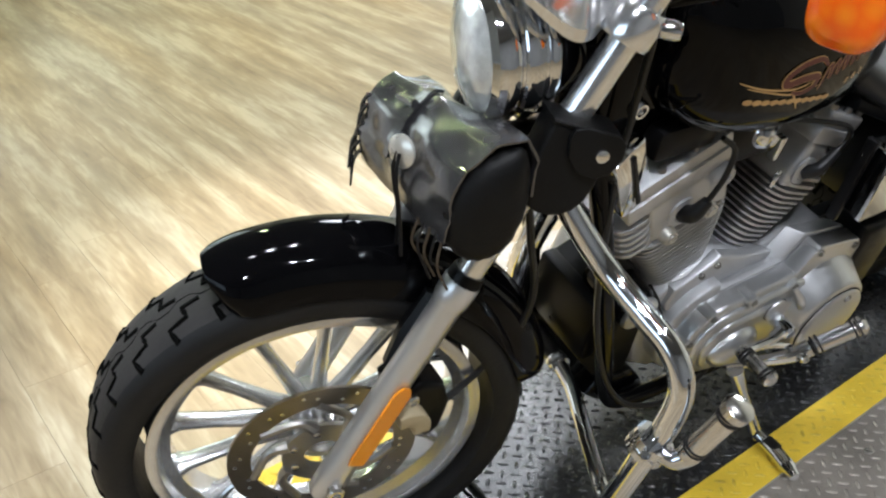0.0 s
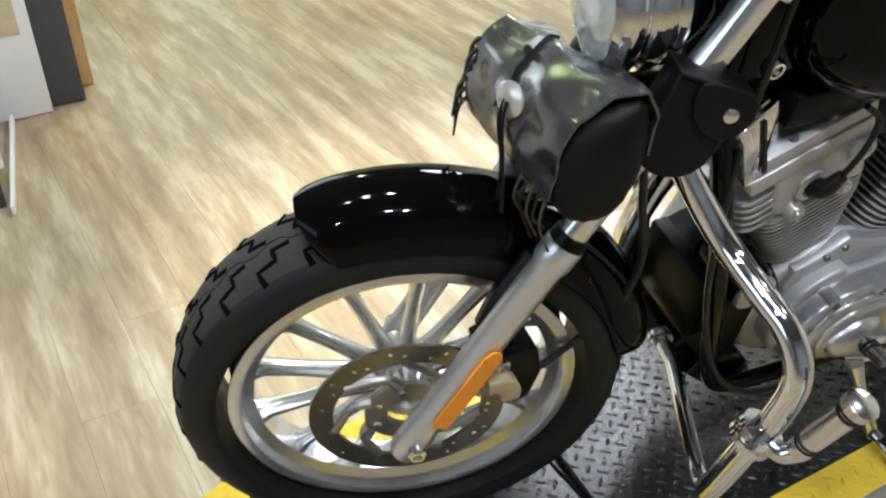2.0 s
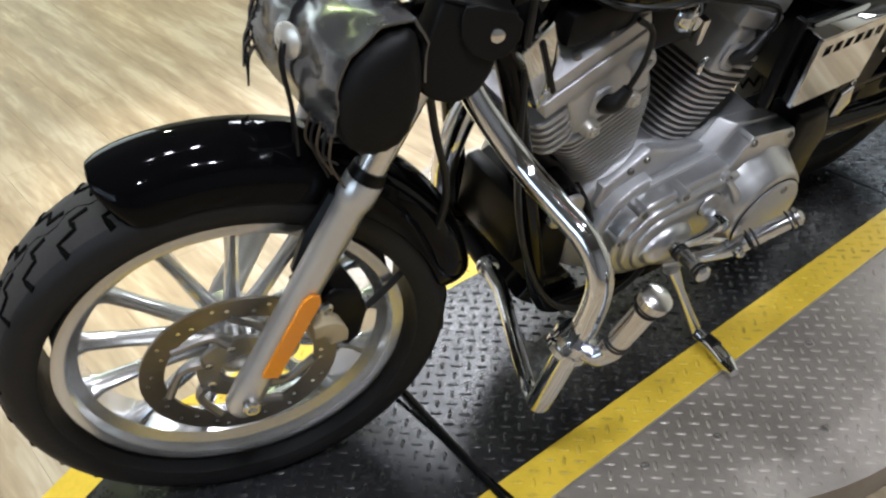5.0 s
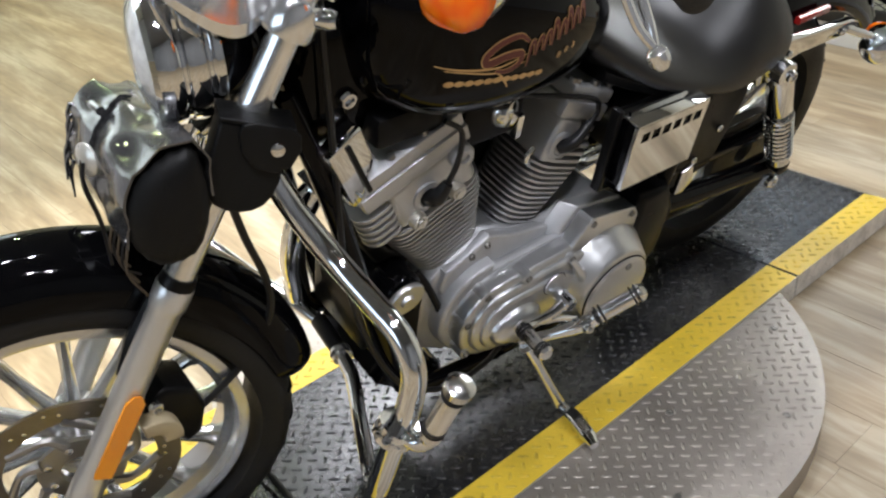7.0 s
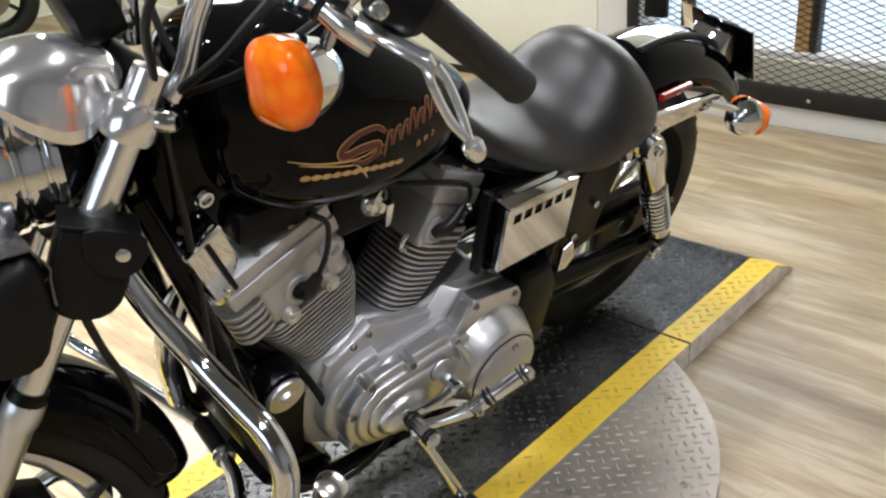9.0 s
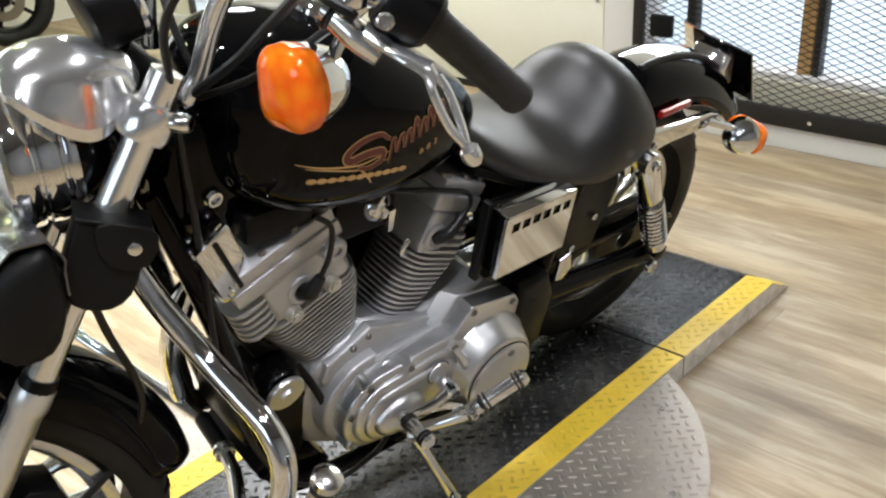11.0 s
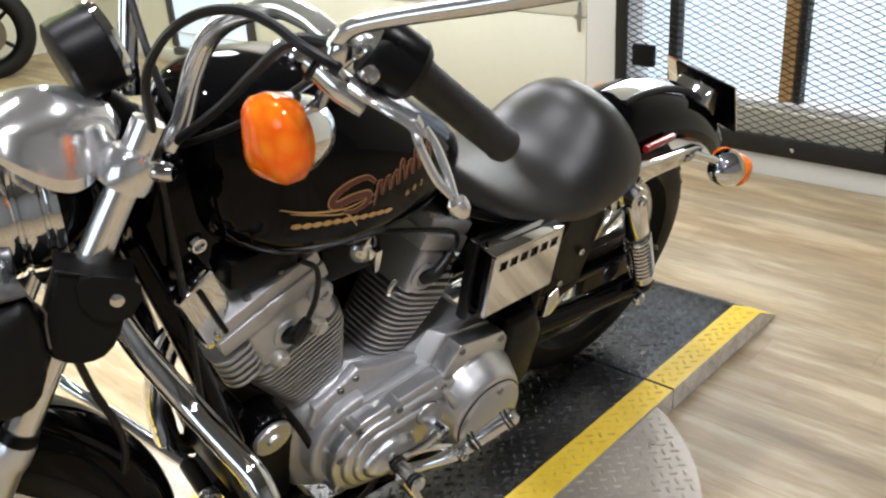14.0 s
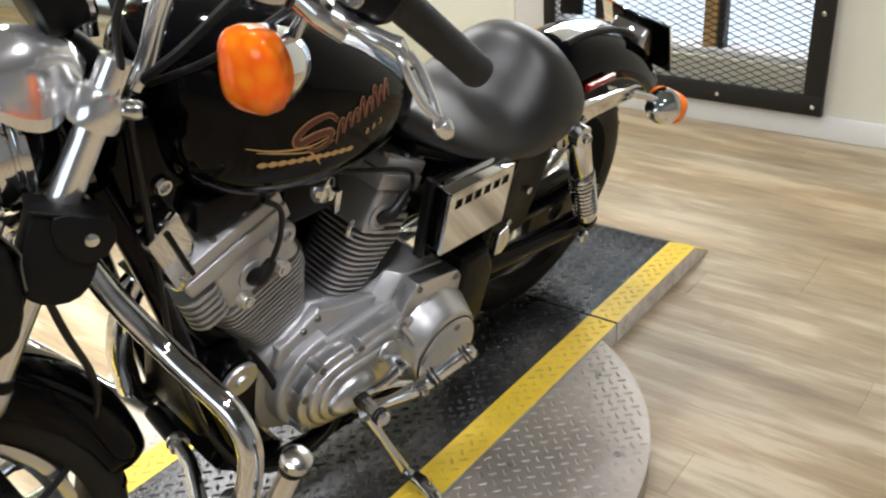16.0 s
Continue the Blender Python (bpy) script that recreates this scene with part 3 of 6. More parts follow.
for k in range(28):
    a = 2 * math.pi * (k + 0.35 * (k % 2)) / 28
    r = 0.116 + 0.013 * (k % 3) / 2
    hm = DM @ Matrix.Translation((r * math.cos(a), r * math.sin(a), 0.0022))
    if hole is None:
        hole = part("drilled_hole", lathe([(0.0032, 0), (0.0032, 0.0006), (0.001, 0.0008)], 8), CHROME_DULL, disc)
        hole.matrix_local = hm
    else:
        o = new("drilled_hole", hole.data)
        o.parent, o.matrix_local = disc, hm

# fork legs
AX = Vector((0.018, -0.108, 0.340))
AXR = AX + (STEER.to_3x3() @ Vector((0, 0.20, 0)))
FD = Vector((0.172, 0.004, 0.330)).normalized()
for base, side in ((AX, "left"), (AXR, "right")):
    top = base + FD * 0.372
    leg = part("fork_slider", rod(base - FD * 0.034, top, [(0.0, 0), (0.018, 0.0), (0.0225, 0.02), (0.0235, 0.12), (0.0215, 0.2), (0.0215, 0.89), (0.0235, 0.905), (0.0250, 0.92), (0.0250, 0.985), (0.0225, 1), (0, 1)], 28), SLIDER, bike, "satin aluminium fork slider")
    part("fork_tube", rod(top - FD * 0.01, base + FD * 0.80, [(0.0, 0), (0.0195, 0), (0.0195, 1), (0, 1)], 24), SILVER, bike, "chrome fork tube")
    part("dust_seal", rod(top - FD * 0.004, top + FD * 0.012, [(0, 0), (0.024, 0), (0.022, 1), (0, 1)], 20), SATIN, leg)
    way = (STEER.to_3x3() @ Vector((0, -1 if side == "left" else 1, 0)))
    part("axle_nut", bolt(base + way * 0.024, way, 0.013, 0.012), CHROME_DULL, leg)
# amber reflector on the left slider
ra, rb = AX + FD * 0.050, AX + FD * 0.198
side = STEER.to_3x3() @ Vector((0.22, -0.97, 0))
u = FD
v = u.cross(side).normalized()
rl = []
for p, w0 in ((ra, 0.012), (ra + u * 0.01, 0.0135), (rb - u * 0.012, 0.0135), (rb, 0.006)):
    c0 = p + side.normalized() * 0.0228
    rl.append([c0 + v * w0, c0 + v * w0 + side * 0.004, c0 - v * w0 + side * 0.004, c0 - v * w0])
part("reflector", rings(rl), REFLEX, bike, "long amber reflector on the slider")

# caliper behind the left slider
CC = AX + FD * 0.09 + Vector((0.105, 0.034, -0.020))
cal = part("brake_caliper", prism([(CC.x - 0.050, CC.z + 0.06), (CC.x - 0.01, CC.z + 0.075), (CC.x + 0.03, CC.z + 0.05), (CC.x + 0.045, CC.z), (CC.x + 0.035, CC.z - 0.055), (CC.x + 0.010, CC.z - 0.066), (CC.x - 0.014, CC.z - 0.03), (CC.x - 0.04, CC.z + 0.01)], CC.y - 0.035, CC.y + 0.035, 0.010), SATIN, bike, "black brake caliper")
kp = []
for k in range(9):
    a = radians(35 + 110 * k / 8)
    kp.append((0.040 * math.cos(a), 0.040 * math.sin(a)))
for k in range(9):
    a = radians(145 - 110 * k / 8)
    kp.append((0.018 * math.cos(a), 0.018 * math.sin(a)))
rk = radians(-48)
kp = [(CC.x - 0.052 + 1.25 * (x * math.cos(rk) - z * math.sin(rk)), CC.z + 0.000 + 1.25 * (x * math.sin(rk) + z * math.cos(rk))) for x, z in kp]
part("caliper_badge", prism(kp, CC.y - 0.058, CC.y - 0.034, 0.003), TAN, cal, "tan kidney-shaped caliper cover")
part("caliper_bolt", bolt((CC.x - 0.03, CC.y - 0.035, CC.z + 0.055), (0, -1, 0), 0.011, 0.010), CHROME_DULL, cal)

# front fender, on the wheel's own axes
def fender(m, r, hw, a0, a1, drop, name, material, label, parent=bike, n=66, thick=0.003):
    loops = []
    for k in range(n + 1):
        t = k / n
        a = radians(a0 + (a1 - a0) * t)
        end = min(1, min(t, 1 - t) * 13)
        w = hw * (0.50 + 0.50 * math.sqrt(max(0, 1 - (1 - end) ** 2)))
        d = drop * (0.45 + 0.55 * math.sqrt(max(0, 1 - (1 - end) ** 2)))
        cs = []
        for s in range(17):
            q = -1 + 2 * s / 16
            y = w * math.sin(q * math.pi / 2)
            cs.append((y, -d * (1 - math.cos(q * math.pi / 2)) ** 1.15))
        outer = [((r + z) * math.cos(a), y, (r + z) * math.sin(a)) for y, z in cs]
        inner = [((r + z - thick) * math.cos(a), y * (1 - thick / hw), (r + z - thick) * math.sin(a)) for y, z in cs[::-1]]
        loops.append(outer + inner)
    return part(name, moved(rings(loops), m), material, parent, label)


VSIDE = (STEER.to_3x3() @ Vector((0, 1, 0))).normalized()
ff = fender(FM, 0.368, 0.068, 10, 113, 0.062, "front_fender", BLACK, "gloss black front fender")
for base, s in ((AX, 1), (AXR, -1)):
    p0 = base + FD * 0.235 + VSIDE * (0.020 * s)
    part("fender_bracket", tube([p0 - FD * 0.035, p0 + FD * 0.02 + VSIDE * (0.008 * s), p0 + FD * 0.085 + VSIDE * (0.012 * s)], [0.020, 0.024, 0.018], 8), SATIN, ff)

# yokes, lamp, instruments
CT = AX + FD * 0.740
CTR = AXR + FD * 0.740
for d, nm in ((0.0, "top_yoke"), (-0.21, "lower_yoke")):
    a, b = CT + FD * d, CTR + FD * d
    cp = [(0, 0), (0.029, 0), (0.031, 0.15), (0.031, 0.85), (0.027, 1), (0, 1)]
    yk = part(nm, rod(a - FD * 0.022, a + FD * 0.022, cp), SILVER if d == 0 else SATIN, bike, "polished fork clamp" if d == 0 else "black lower fork clamp")
    part("clamp", rod(b - FD * 0.022, b + FD * 0.022, cp), SILVER if d == 0 else SATIN, yk)
    part("bridge", tube([a, (a + b) / 2 + Vector((0.04, 0, 0.0)), b], 0.022, 12), SATIN, yk)
    w = (STEER.to_3x3() @ Vector((0.8, -0.6, 0)))
    part("pinch_bolt", bolt(a + w * 0.03, w, 0.012, 0.022), CHROME, yk)
HF = (STEER.to_3x3() @ Vector((-1, 0, -0.05))).normalized()
HC = Vector((0.272, 0.000, 0.925))
hm = along(HC - HF * 0.085, HC + HF * 0.02)
lamp = part("headlight_bucket", lathe([(0, -0.02), (0.030, -0.015), (0.056, 0.010), (0.074, 0.050), (0.078, 0.085), (0.078, 0.088)], 40, hm), BLACK, bike, "gloss black headlight shell")
part("headlight_rim", lathe([(0.079, 0.050), (0.081, 0.056), (0.080, 0.062), (0.078, 0.064), (0.078, 0.067), (0.083, 0.070), (0.086, 0.080), (0.085, 0.090), (0.082, 0.093), (0.082, 0.096), (0.086, 0.100), (0.088, 0.112), (0.085, 0.124), (0.076, 0.130), (0.074, 0.120), (0.074, 0.055)], 48, hm, closed=True), CHROME, lamp, "stepped chrome headlight rim")
part("headlight_reflector", lathe([(0.074, 0.118), (0.066, 0.095), (0.045, 0.075), (0.012, 0.066), (0.0, 0.066)], 40, hm), CHROME, lamp)
part("headlight_lens", lathe([(0.075, 0.122), (0.072, 0.130), (0.055, 0.139), (0.030, 0.145), (0.0, 0.147), (0.0, 0.143), (0.030, 0.141), (0.055, 0.135), (0.071, 0.126)], 48, hm), LENS, lamp, "clear fluted glass lens")
part("lamp_mount", rod(HC - HF * 0.06 - Vector((0, 0, 0.07)), HC - HF * 0.02 - Vector((0.01, 0, 0.115)), [(0, 0), (0.018, 0), (0.024, 0.5), (0.016, 1), (0, 1)]), CHROME_DULL, lamp)
def smooth_rows(secs, steps=4):
    """Cubic glide through rows of numbers."""
    out, k = [], len(secs)
    for i in range(k - 1):
        a, b, c, d = (np.array(secs[max(0, min(k - 1, j))]) for j in (i - 1, i, i + 1, i + 2))
        for s in range(steps):
            t = s / steps
            out.append(0.5 * (2 * b + (c - a) * t + (2 * a - 5 * b + 4 * c - d) * t * t + (3 * b - 3 * c + d - a) * t ** 3))
    return [tuple(float(q) for q in v) for v in out] + [tuple(secs[-1])]


# chrome visor over the lamp, a swept teardrop
vl = []
VS = (STEER.to_3x3() @ Vector((0, 1, 0))).normalized()
V0 = Vector((0.232, 0.005, 1.025))
V1 = Vector((0.385, -0.030, 1.015))
for t, w0, hi, lo in smooth_rows(((0.0, 0.016, 0.010, -0.006), (0.05, 0.052, 0.024, -0.006), (0.15, 0.070, 0.036, -0.006), (0.3, 0.079, 0.045, -0.006), (0.5, 0.080, 0.049, -0.006), (0.65, 0.074, 0.046, -0.006), (0.8, 0.058, 0.038, -0.006), (0.93, 0.036, 0.026, -0.004), (1.0, 0.012, 0.008, 0.0))):
    c0 = V0.lerp(V1, t)
    lp = []
    for yy, zz in ((1.0, 0.0), (0.985, 0.28), (0.90, 0.34), (0.72, 0.66), (0.58, 0.80), (0.38, 0.90), (0.20, 1.0), (0.0, 1.03), (-0.20, 1.0), (-0.38, 0.90), (-0.58, 0.80), (-0.72, 0.66), (-0.90, 0.34), (-0.985, 0.28), (-1.0, 0.0), (-0.95, -0.6), (-0.5, -1.0), (0.5, -1.0), (0.95, -0.6)):
        sag = 0.052 * math.sin(math.pi * min(1.0, max(0.0, t)) ** 1.3) * abs(yy) ** 2.4
        lp.append(c0 + VS * (yy * w0) + Vector((0, 0, 1)) * ((hi * zz if zz > 0 else -lo * zz) - sag))
    vl.append(lp)
part("headlight_visor", rings(vl), SILVER, bike, "chrome visor above the headlight", 20)
sa, sb = Vector((0.338, 0.004, 1.082)), Vector((0.392, 0.000, 1.100))
speedo = part("speedometer", rod(sa, sb, [(0, 0), (0.040, 0), (0.047, 0.06), (0.049, 0.25), (0.049, 0.90), (0.046, 0.94), (0.046, 1), (0, 1)], 44), SATIN, bike, "black speedometer housing")
part("speedo_rim", rod(sa.lerp(sb, 0.90), sa.lerp(sb, 1.10), [(0.045, 0), (0.051, 0.1), (0.052, 0.6), (0.049, 1), (0.042, 1), (0.042, 0)], 44), CHROME, speedo)
part("speedo_glass", rod(sa.lerp(sb, 1.01), sa.lerp(sb, 1.05), [(0, 0), (0.042, 0), (0.042, 1), (0, 1)], 36), SATIN, speedo)
part("speedo_bracket", tube([(0.375, -0.010, 1.040), (0.392, -0.012, 1.020), (0.405, -0.010, 0.990)], [0.016, 0.018, 0.020], 10), SATIN, speedo)

# handlebar, grip, lever, mirror stalk
bar_pts = [(0.425, -0.065, 0.985), (0.445, -0.068, 1.020), (0.450, -0.088, 1.088), (0.458, -0.112, 1.142), (0.461, -0.160, 1.183), (0.467, -0.220, 1.213), (0.460, -0.280, 1.226), (0.446, -0.345, 1.232), (0.455, -0.405, 1.236), (0.573, -0.446, 1.140)]
part("handlebar", tube(bar_pts, 0.0127, 14, 8), SILVER, bike, "chrome handlebar")
rp_ = [(0.455, 0.075, 0.985), (0.462, 0.090, 1.040), (0.482, 0.115, 1.140), (0.500, 0.160, 1.215), (0.560, 0.280, 1.255), (0.620, 0.370, 1.240), (0.700, 0.420, 1.170)]
part("handlebar", tube(rp_, 0.0127, 14, 8), CHROME, bike, "chrome handlebar")
part("grip", rod((0.470, -0.418, 1.229), (0.578, -0.448, 1.138), [(0, 0), (0.018, 0.0), (0.0185, 0.05), (0.0175, 0.1), (0.0175, 0.9), (0.0185, 0.96), (0.017, 1), (0, 1)], 24), GRIP, bike, "black rubber grip")
part("grip", rod((0.640, 0.385, 1.225), (0.712, 0.425, 1.160), [(0, 0), (0.018, 0.0), (0.0175, 0.1), (0.0175, 0.9), (0.017, 1), (0, 1)], 20), GRIP, bike, "black rubber grip")
sw = part("switch_housing", rod((0.440, -0.392, 1.250), (0.474, -0.420, 1.226), [(0, 0), (0.026, 0.0), (0.030, 0.15), (0.030, 0.85), (0.024, 1), (0, 1)], 20), SATIN, bike, "black switch housing")
part("switch_button", bolt((0.425, -0.415, 1.236), (-0.7, -0.6, 0.2), 0.008, 0.008), CHROME_DULL, sw)
mirror = part("mirror_stalk", tube([(0.418, -0.375, 1.245), (0.420, -0.392, 1.268), (0.440, -0.420, 1.284), (0.462, -0.460, 1.303), (0.481, -0.500, 1.322), (0.502, -0.560, 1.352)], [0.009, 0.008, 0.008, 0.0085, 0.009, 0.009], 10), SILVER, bike, "chrome mirror stalk")
part("stalk_nut", bolt((0.418, -0.380, 1.240), (0.1, -0.3, 1), 0.011, 0.014), CHROME, mirror)
perch = part("perch", tube([(0.418, -0.338, 1.217), (0.424, -0.350, 1.212), (0.432, -0.370, 1.201), (0.444, -0.392, 1.189)], [0.010, 0.0135, 0.0140, 0.0120], 14), SILVER, bike, "chrome lever perch")
part("perch_bracket", tube([(0.446, -0.350, 1.231), (0.432, -0.352, 1.222), (0.422, -0.352, 1.214)], [0.018, 0.016, 0.012], 12), CHROME, perch)
part("perch_ring", rod((0.420, -0.344, 1.2145), (0.422, -0.348, 1.2125), [(0.008, 0), (0.0165, 0.1), (0.0165, 0.9), (0.008, 1)], 20), SATIN, perch)
part("pivot_screw", bolt((0.436, -0.402, 1.206), (-0.4, -0.5, 0.75), 0.009, 0.008), CHROME, perch)


def blade(points):
    """A flat bar along points: (place, half width, half thickness)."""
    loops = []
    across = Vector((0.75, 0.55, 0.35)).normalized()
    up = Vector((-0.35, -0.1, 0.92)).normalized()
    for p, w0, h0 in points:
        loops.append([Vector(p) + across * (w0 * math.cos(2 * math.pi * k / 12)) + up * (h0 * math.sin(2 * math.pi * k / 12)) for k in range(12)])
    return rings(loops)


lever = part("clutch_lever", blade((((0.424, -0.392, 1.217), 0.011, 0.006), ((0.431, -0.405, 1.212), 0.011, 0.006), ((0.439, -0.425, 1.205), 0.009, 0.005), ((0.441, -0.445, 1.205), 0.009, 0.005), ((0.441, -0.460, 1.205), 0.012, 0.006), ((0.441, -0.468, 1.200), 0.009, 0.005))), SILVER, bike, "polished clutch lever with a slot")
part("lever_rail", tube([(0.436, -0.462, 1.203), (0.434, -0.475, 1.191), (0.441, -0.491, 1.168), (0.450, -0.504, 1.155)], 0.0042, 8), SILVER, lever)
part("lever_rail", tube([(0.446, -0.464, 1.202), (0.450, -0.476, 1.190), (0.452, -0.492, 1.170), (0.451, -0.504, 1.155)], 0.0042, 8), SILVER, lever)
part("lever_ball", lathe([(0.0, -0.0125), (0.005, -0.011), (0.009, -0.005), (0.0095, 0), (0.009, 0.005), (0.005, 0.009), (0, 0.0105)], 16, along((0.454, -0.509, 1.147), (0.450, -0.504, 1.156))), SILVER, lever)

# front turn signals
def signal(at, way, size, name="turn_signal", wide=1.06, high=0.80, roll=0.0):
    z = Vector(way).normalized()
    x = z.cross(Vector((0, 0, 1))).normalized()
    y = x.cross(z)
    m = Matrix((x, y, z)).transposed().to_4x4() @ Matrix.Rotation(radians(roll), 4, "Z")
    m.translation = Vector(at)
    body = part(name, lathe([(0, -0.055 * size), (0.018 * size, -0.050 * size), (0.034 * size, -0.032 * size), (0.042 * size, -0.008 * size), (0.044 * size, 0.004 * size), (0, 0.004 * size)], 32, m), CHROME, bike, "chrome turn signal with amber lens")
    lens = []
    for r, h in ((0.043, 0.003), (0.045, 0.008), (0.044, 0.024), (0.040, 0.030), (0.028, 0.034), (0.010, 0.036)):
        lp = []
        for k in range(32):
            a = 2 * math.pi * k / 32
            c, s = math.cos(a), math.sin(a)
            q = (abs(c) ** 3.5 + abs(s) ** 3.5) ** (-1 / 3.5)
            lp.append(m @ Vector((r * size * q * c * wide, r * size * q * s * high, h * size)))
        lens.append(lp)
    part("lens", rings(lens), AMBER, body, "amber plastic lens", 50)
    return body


SF = (STEER.to_3x3() @ Vector((-1, -0.42, 0.02))).normalized()
sg = signal(Vector((0.435, -0.289, 1.112)), SF, 1.0, wide=0.83, high=0.97, roll=-12)
part("signal_stalk", tube([(0.462, -0.288, 1.122), (0.460, -0.312, 1.165), (0.446, -0.345, 1.222)], [0.008, 0.0075, 0.0075], 10), CHROME, sg)
sg = signal(Vector((0.55, 0.30, 1.11)), SF, 1.12)
part("signal_stalk", tube([(0.565, 0.300, 1.12), (0.57, 0.30, 1.17), (0.575, 0.30, 1.235)], [0.011, 0.012, 0.013], 10), CHROME, sg)

# fuel tank
def blob(secs, power, seg=36, flat=0.0):
    """Rings across x: (x, half width, z low, z high, height of the widest line 0..1)."""
    loops = []
    for x, w, z0, z1, mid in secs:
        zc = z0 + (z1 - z0) * mid
        lp = []
        for k in range(seg):
            a = 2 * math.pi * k / seg
            c, s = math.cos(a), math.sin(a)
            y = w * math.copysign(abs(c) ** (2 / power), c)
            z = zc + (z1 - zc if s > 0 else zc - z0) * math.copysign(abs(s) ** (2 / power), s)
            lp.append((x, y, z))
        loops.append(lp)
    return loops


def dense(secs, steps=5):
    return [tuple(v) for v in np.array([[np.interp(t, range(len(secs)), [s[i] for s in secs]) for i in range(len(secs[0]))] for t in np.linspace(0, len(secs) - 1, (len(secs) - 1) * steps + 1)])]


def smooth_secs(secs):
    return smooth_rows(secs, 5)


TANK = [(0.462, 0.030, 0.890, 0.975, 0.45), (0.470, 0.075, 0.850, 1.010, 0.42), (0.500, 0.112, 0.808, 1.032, 0.40), (0.560, 0.138, 0.772, 1.040, 0.40), (0.640, 0.148, 0.750, 1.032, 0.42), (0.720, 0.148, 0.742, 1.008, 0.45),
        (0.800, 0.138, 0.746, 0.968, 0.48), (0.870, 0.118, 0.758, 0.922, 0.5), (0.915, 0.092, 0.774, 0.888, 0.5), (0.940, 0.050, 0.795, 0.860, 0.5), (0.945, 0.020, 0.81, 0.845, 0.5)]
tank = part("fuel_tank", rings(blob(smooth_secs(TANK), 2.7, 44)), BLACK, bike, "gloss black fuel tank with a script logo", 60)
part("fuel_cap", lathe([(0, 0), (0.040, 0), (0.042, 0.004), (0.040, 0.014), (0.030, 0.020), (0, 0.022)], 32, Matrix.Translation((0.665, 0.0, 1.022)) @ Matrix.Rotation(radians(14), 4, "Y")), CHROME, tank, "round chrome fuel cap")
SEC = smooth_secs(TANK)


def tank_side(x, z, off=0.0012):
    """A point on the left flank of the tank."""
    xs = [s[0] for s in SEC]
    w, z0, z1, mid = (float(np.interp(x, xs, [s[i] for s in SEC])) for i in (1, 2, 3, 4))
    zc = z0 + (z1 - z0) * mid
    h = (z1 - zc) if z > zc else (zc - z0)
    q = min(0.98, abs(z - zc) / h)
    return Vector((x, -w * (1 - q ** 2.7) ** (1 / 2.7) - off, z))


LIFT = [0.0012]


def stroke(pts, r, name, material, steps=5):
    path = smooth_path([(x, 0, z) for x, z in pts], steps)
    path = [tank_side(p.x, p.z) for p in path]
    bm = bmesh.new()
    va, vb = [], []
    for i, p in enumerate(path):
        d = path[min(i + 1, len(path) - 1)] - path[max(i - 1, 0)]
        n = Vector((-d.z, 0, d.x)).normalized()
        w = r * (0.35 + 0.65 * math.sin(math.pi * min(1, max(0, (i + 0.6) / len(path)))))
        a, b = p + n * w, p - n * w
        va.append(bm.verts.new(tank_side(a.x, a.z, LIFT[0]))), vb.append(bm.verts.new(tank_side(b.x, b.z, LIFT[0])))
    for i in range(len(path) - 1):
        bm.faces.new((va[i], vb[i], vb[i + 1], va[i + 1]))
    return part(name, bm, material, tank)


# decorative emblem: gold sweeps with maroon strokes (drawn as plain shapes)
stroke([(0.542, 0.893), (0.575, 0.882), (0.610, 0.874), (0.645, 0.870), (0.690, 0.878)], 0.0016, "emblem_sweep", GOLD)
stroke([(0.556, 0.884), (0.595, 0.873), (0.640, 0.862), (0.690, 0.866)], 0.0014, "emblem_sweep", GOLD)
for k in range(11):
    x0 = 0.558 + 0.0155 * k
    stroke([(x0, 0.863 - 0.0024 * k), (x0 + 0.0075, 0.8618 - 0.0024 * k), (x0 + 0.0150, 0.8606 - 0.0024 * k)], 0.0046, "emblem_bar", GOLD)
stroke([(0.640, 0.862), (0.652, 0.850), (0.664, 0.832)], 0.0018, "emblem_sweep", GOLD)
LETTER = [(0.690, 0.896), (0.672, 0.909), (0.640, 0.906), (0.618, 0.892), (0.622, 0.880), (0.650, 0.884), (0.676, 0.882), (0.676, 0.868), (0.655, 0.861), (0.636, 0.866)]
for wide, tone in ((0.0072, GOLD), (0.0056, MAROON)):
    LIFT[0] = 0.0020 if tone is MAROON else 0.0012
    stroke(LETTER, wide, "emblem_letter", tone)
    for k in range(8):
        x0, z0 = 0.690 + 0.0150 * k, 0.868 + 0.0030 * k
        tall = 0.034 if k in (3, 5) else 0.022
        stroke([(x0, z0 - (0.010 if k == 0 else 0)), (x0 + 0.005, z0 + tall), (x0 + 0.011, z0 + 0.024), (x0 + 0.012, z0 + 0.004)], wide * 0.52, "emblem_letter", tone)
LIFT[0] = 0.0012
for ci, ch in enumerate("883"):
    cu = bpy.data.curves.new("model_figure", "FONT")
    cu.body, cu.size = ch, 0.022
    tmp = new("figure_scratch", cu)
    dg = bpy.context.evaluated_depsgraph_get()
    me = bpy.data.meshes.new_from_object(tmp.evaluated_get(dg))
    bpy.data.objects.remove(tmp)
    for vtx in me.vertices:
        q = tank_side(0.752 + ci * 0.0150 + vtx.co.x * 0.80, 0.850 + ci * 0.0030 + vtx.co.y * 0.62, 0.0016)
        vtx.co = q
    me.materials.append(GOLD)
    o = new("model_figure", me)
    o.parent = tank

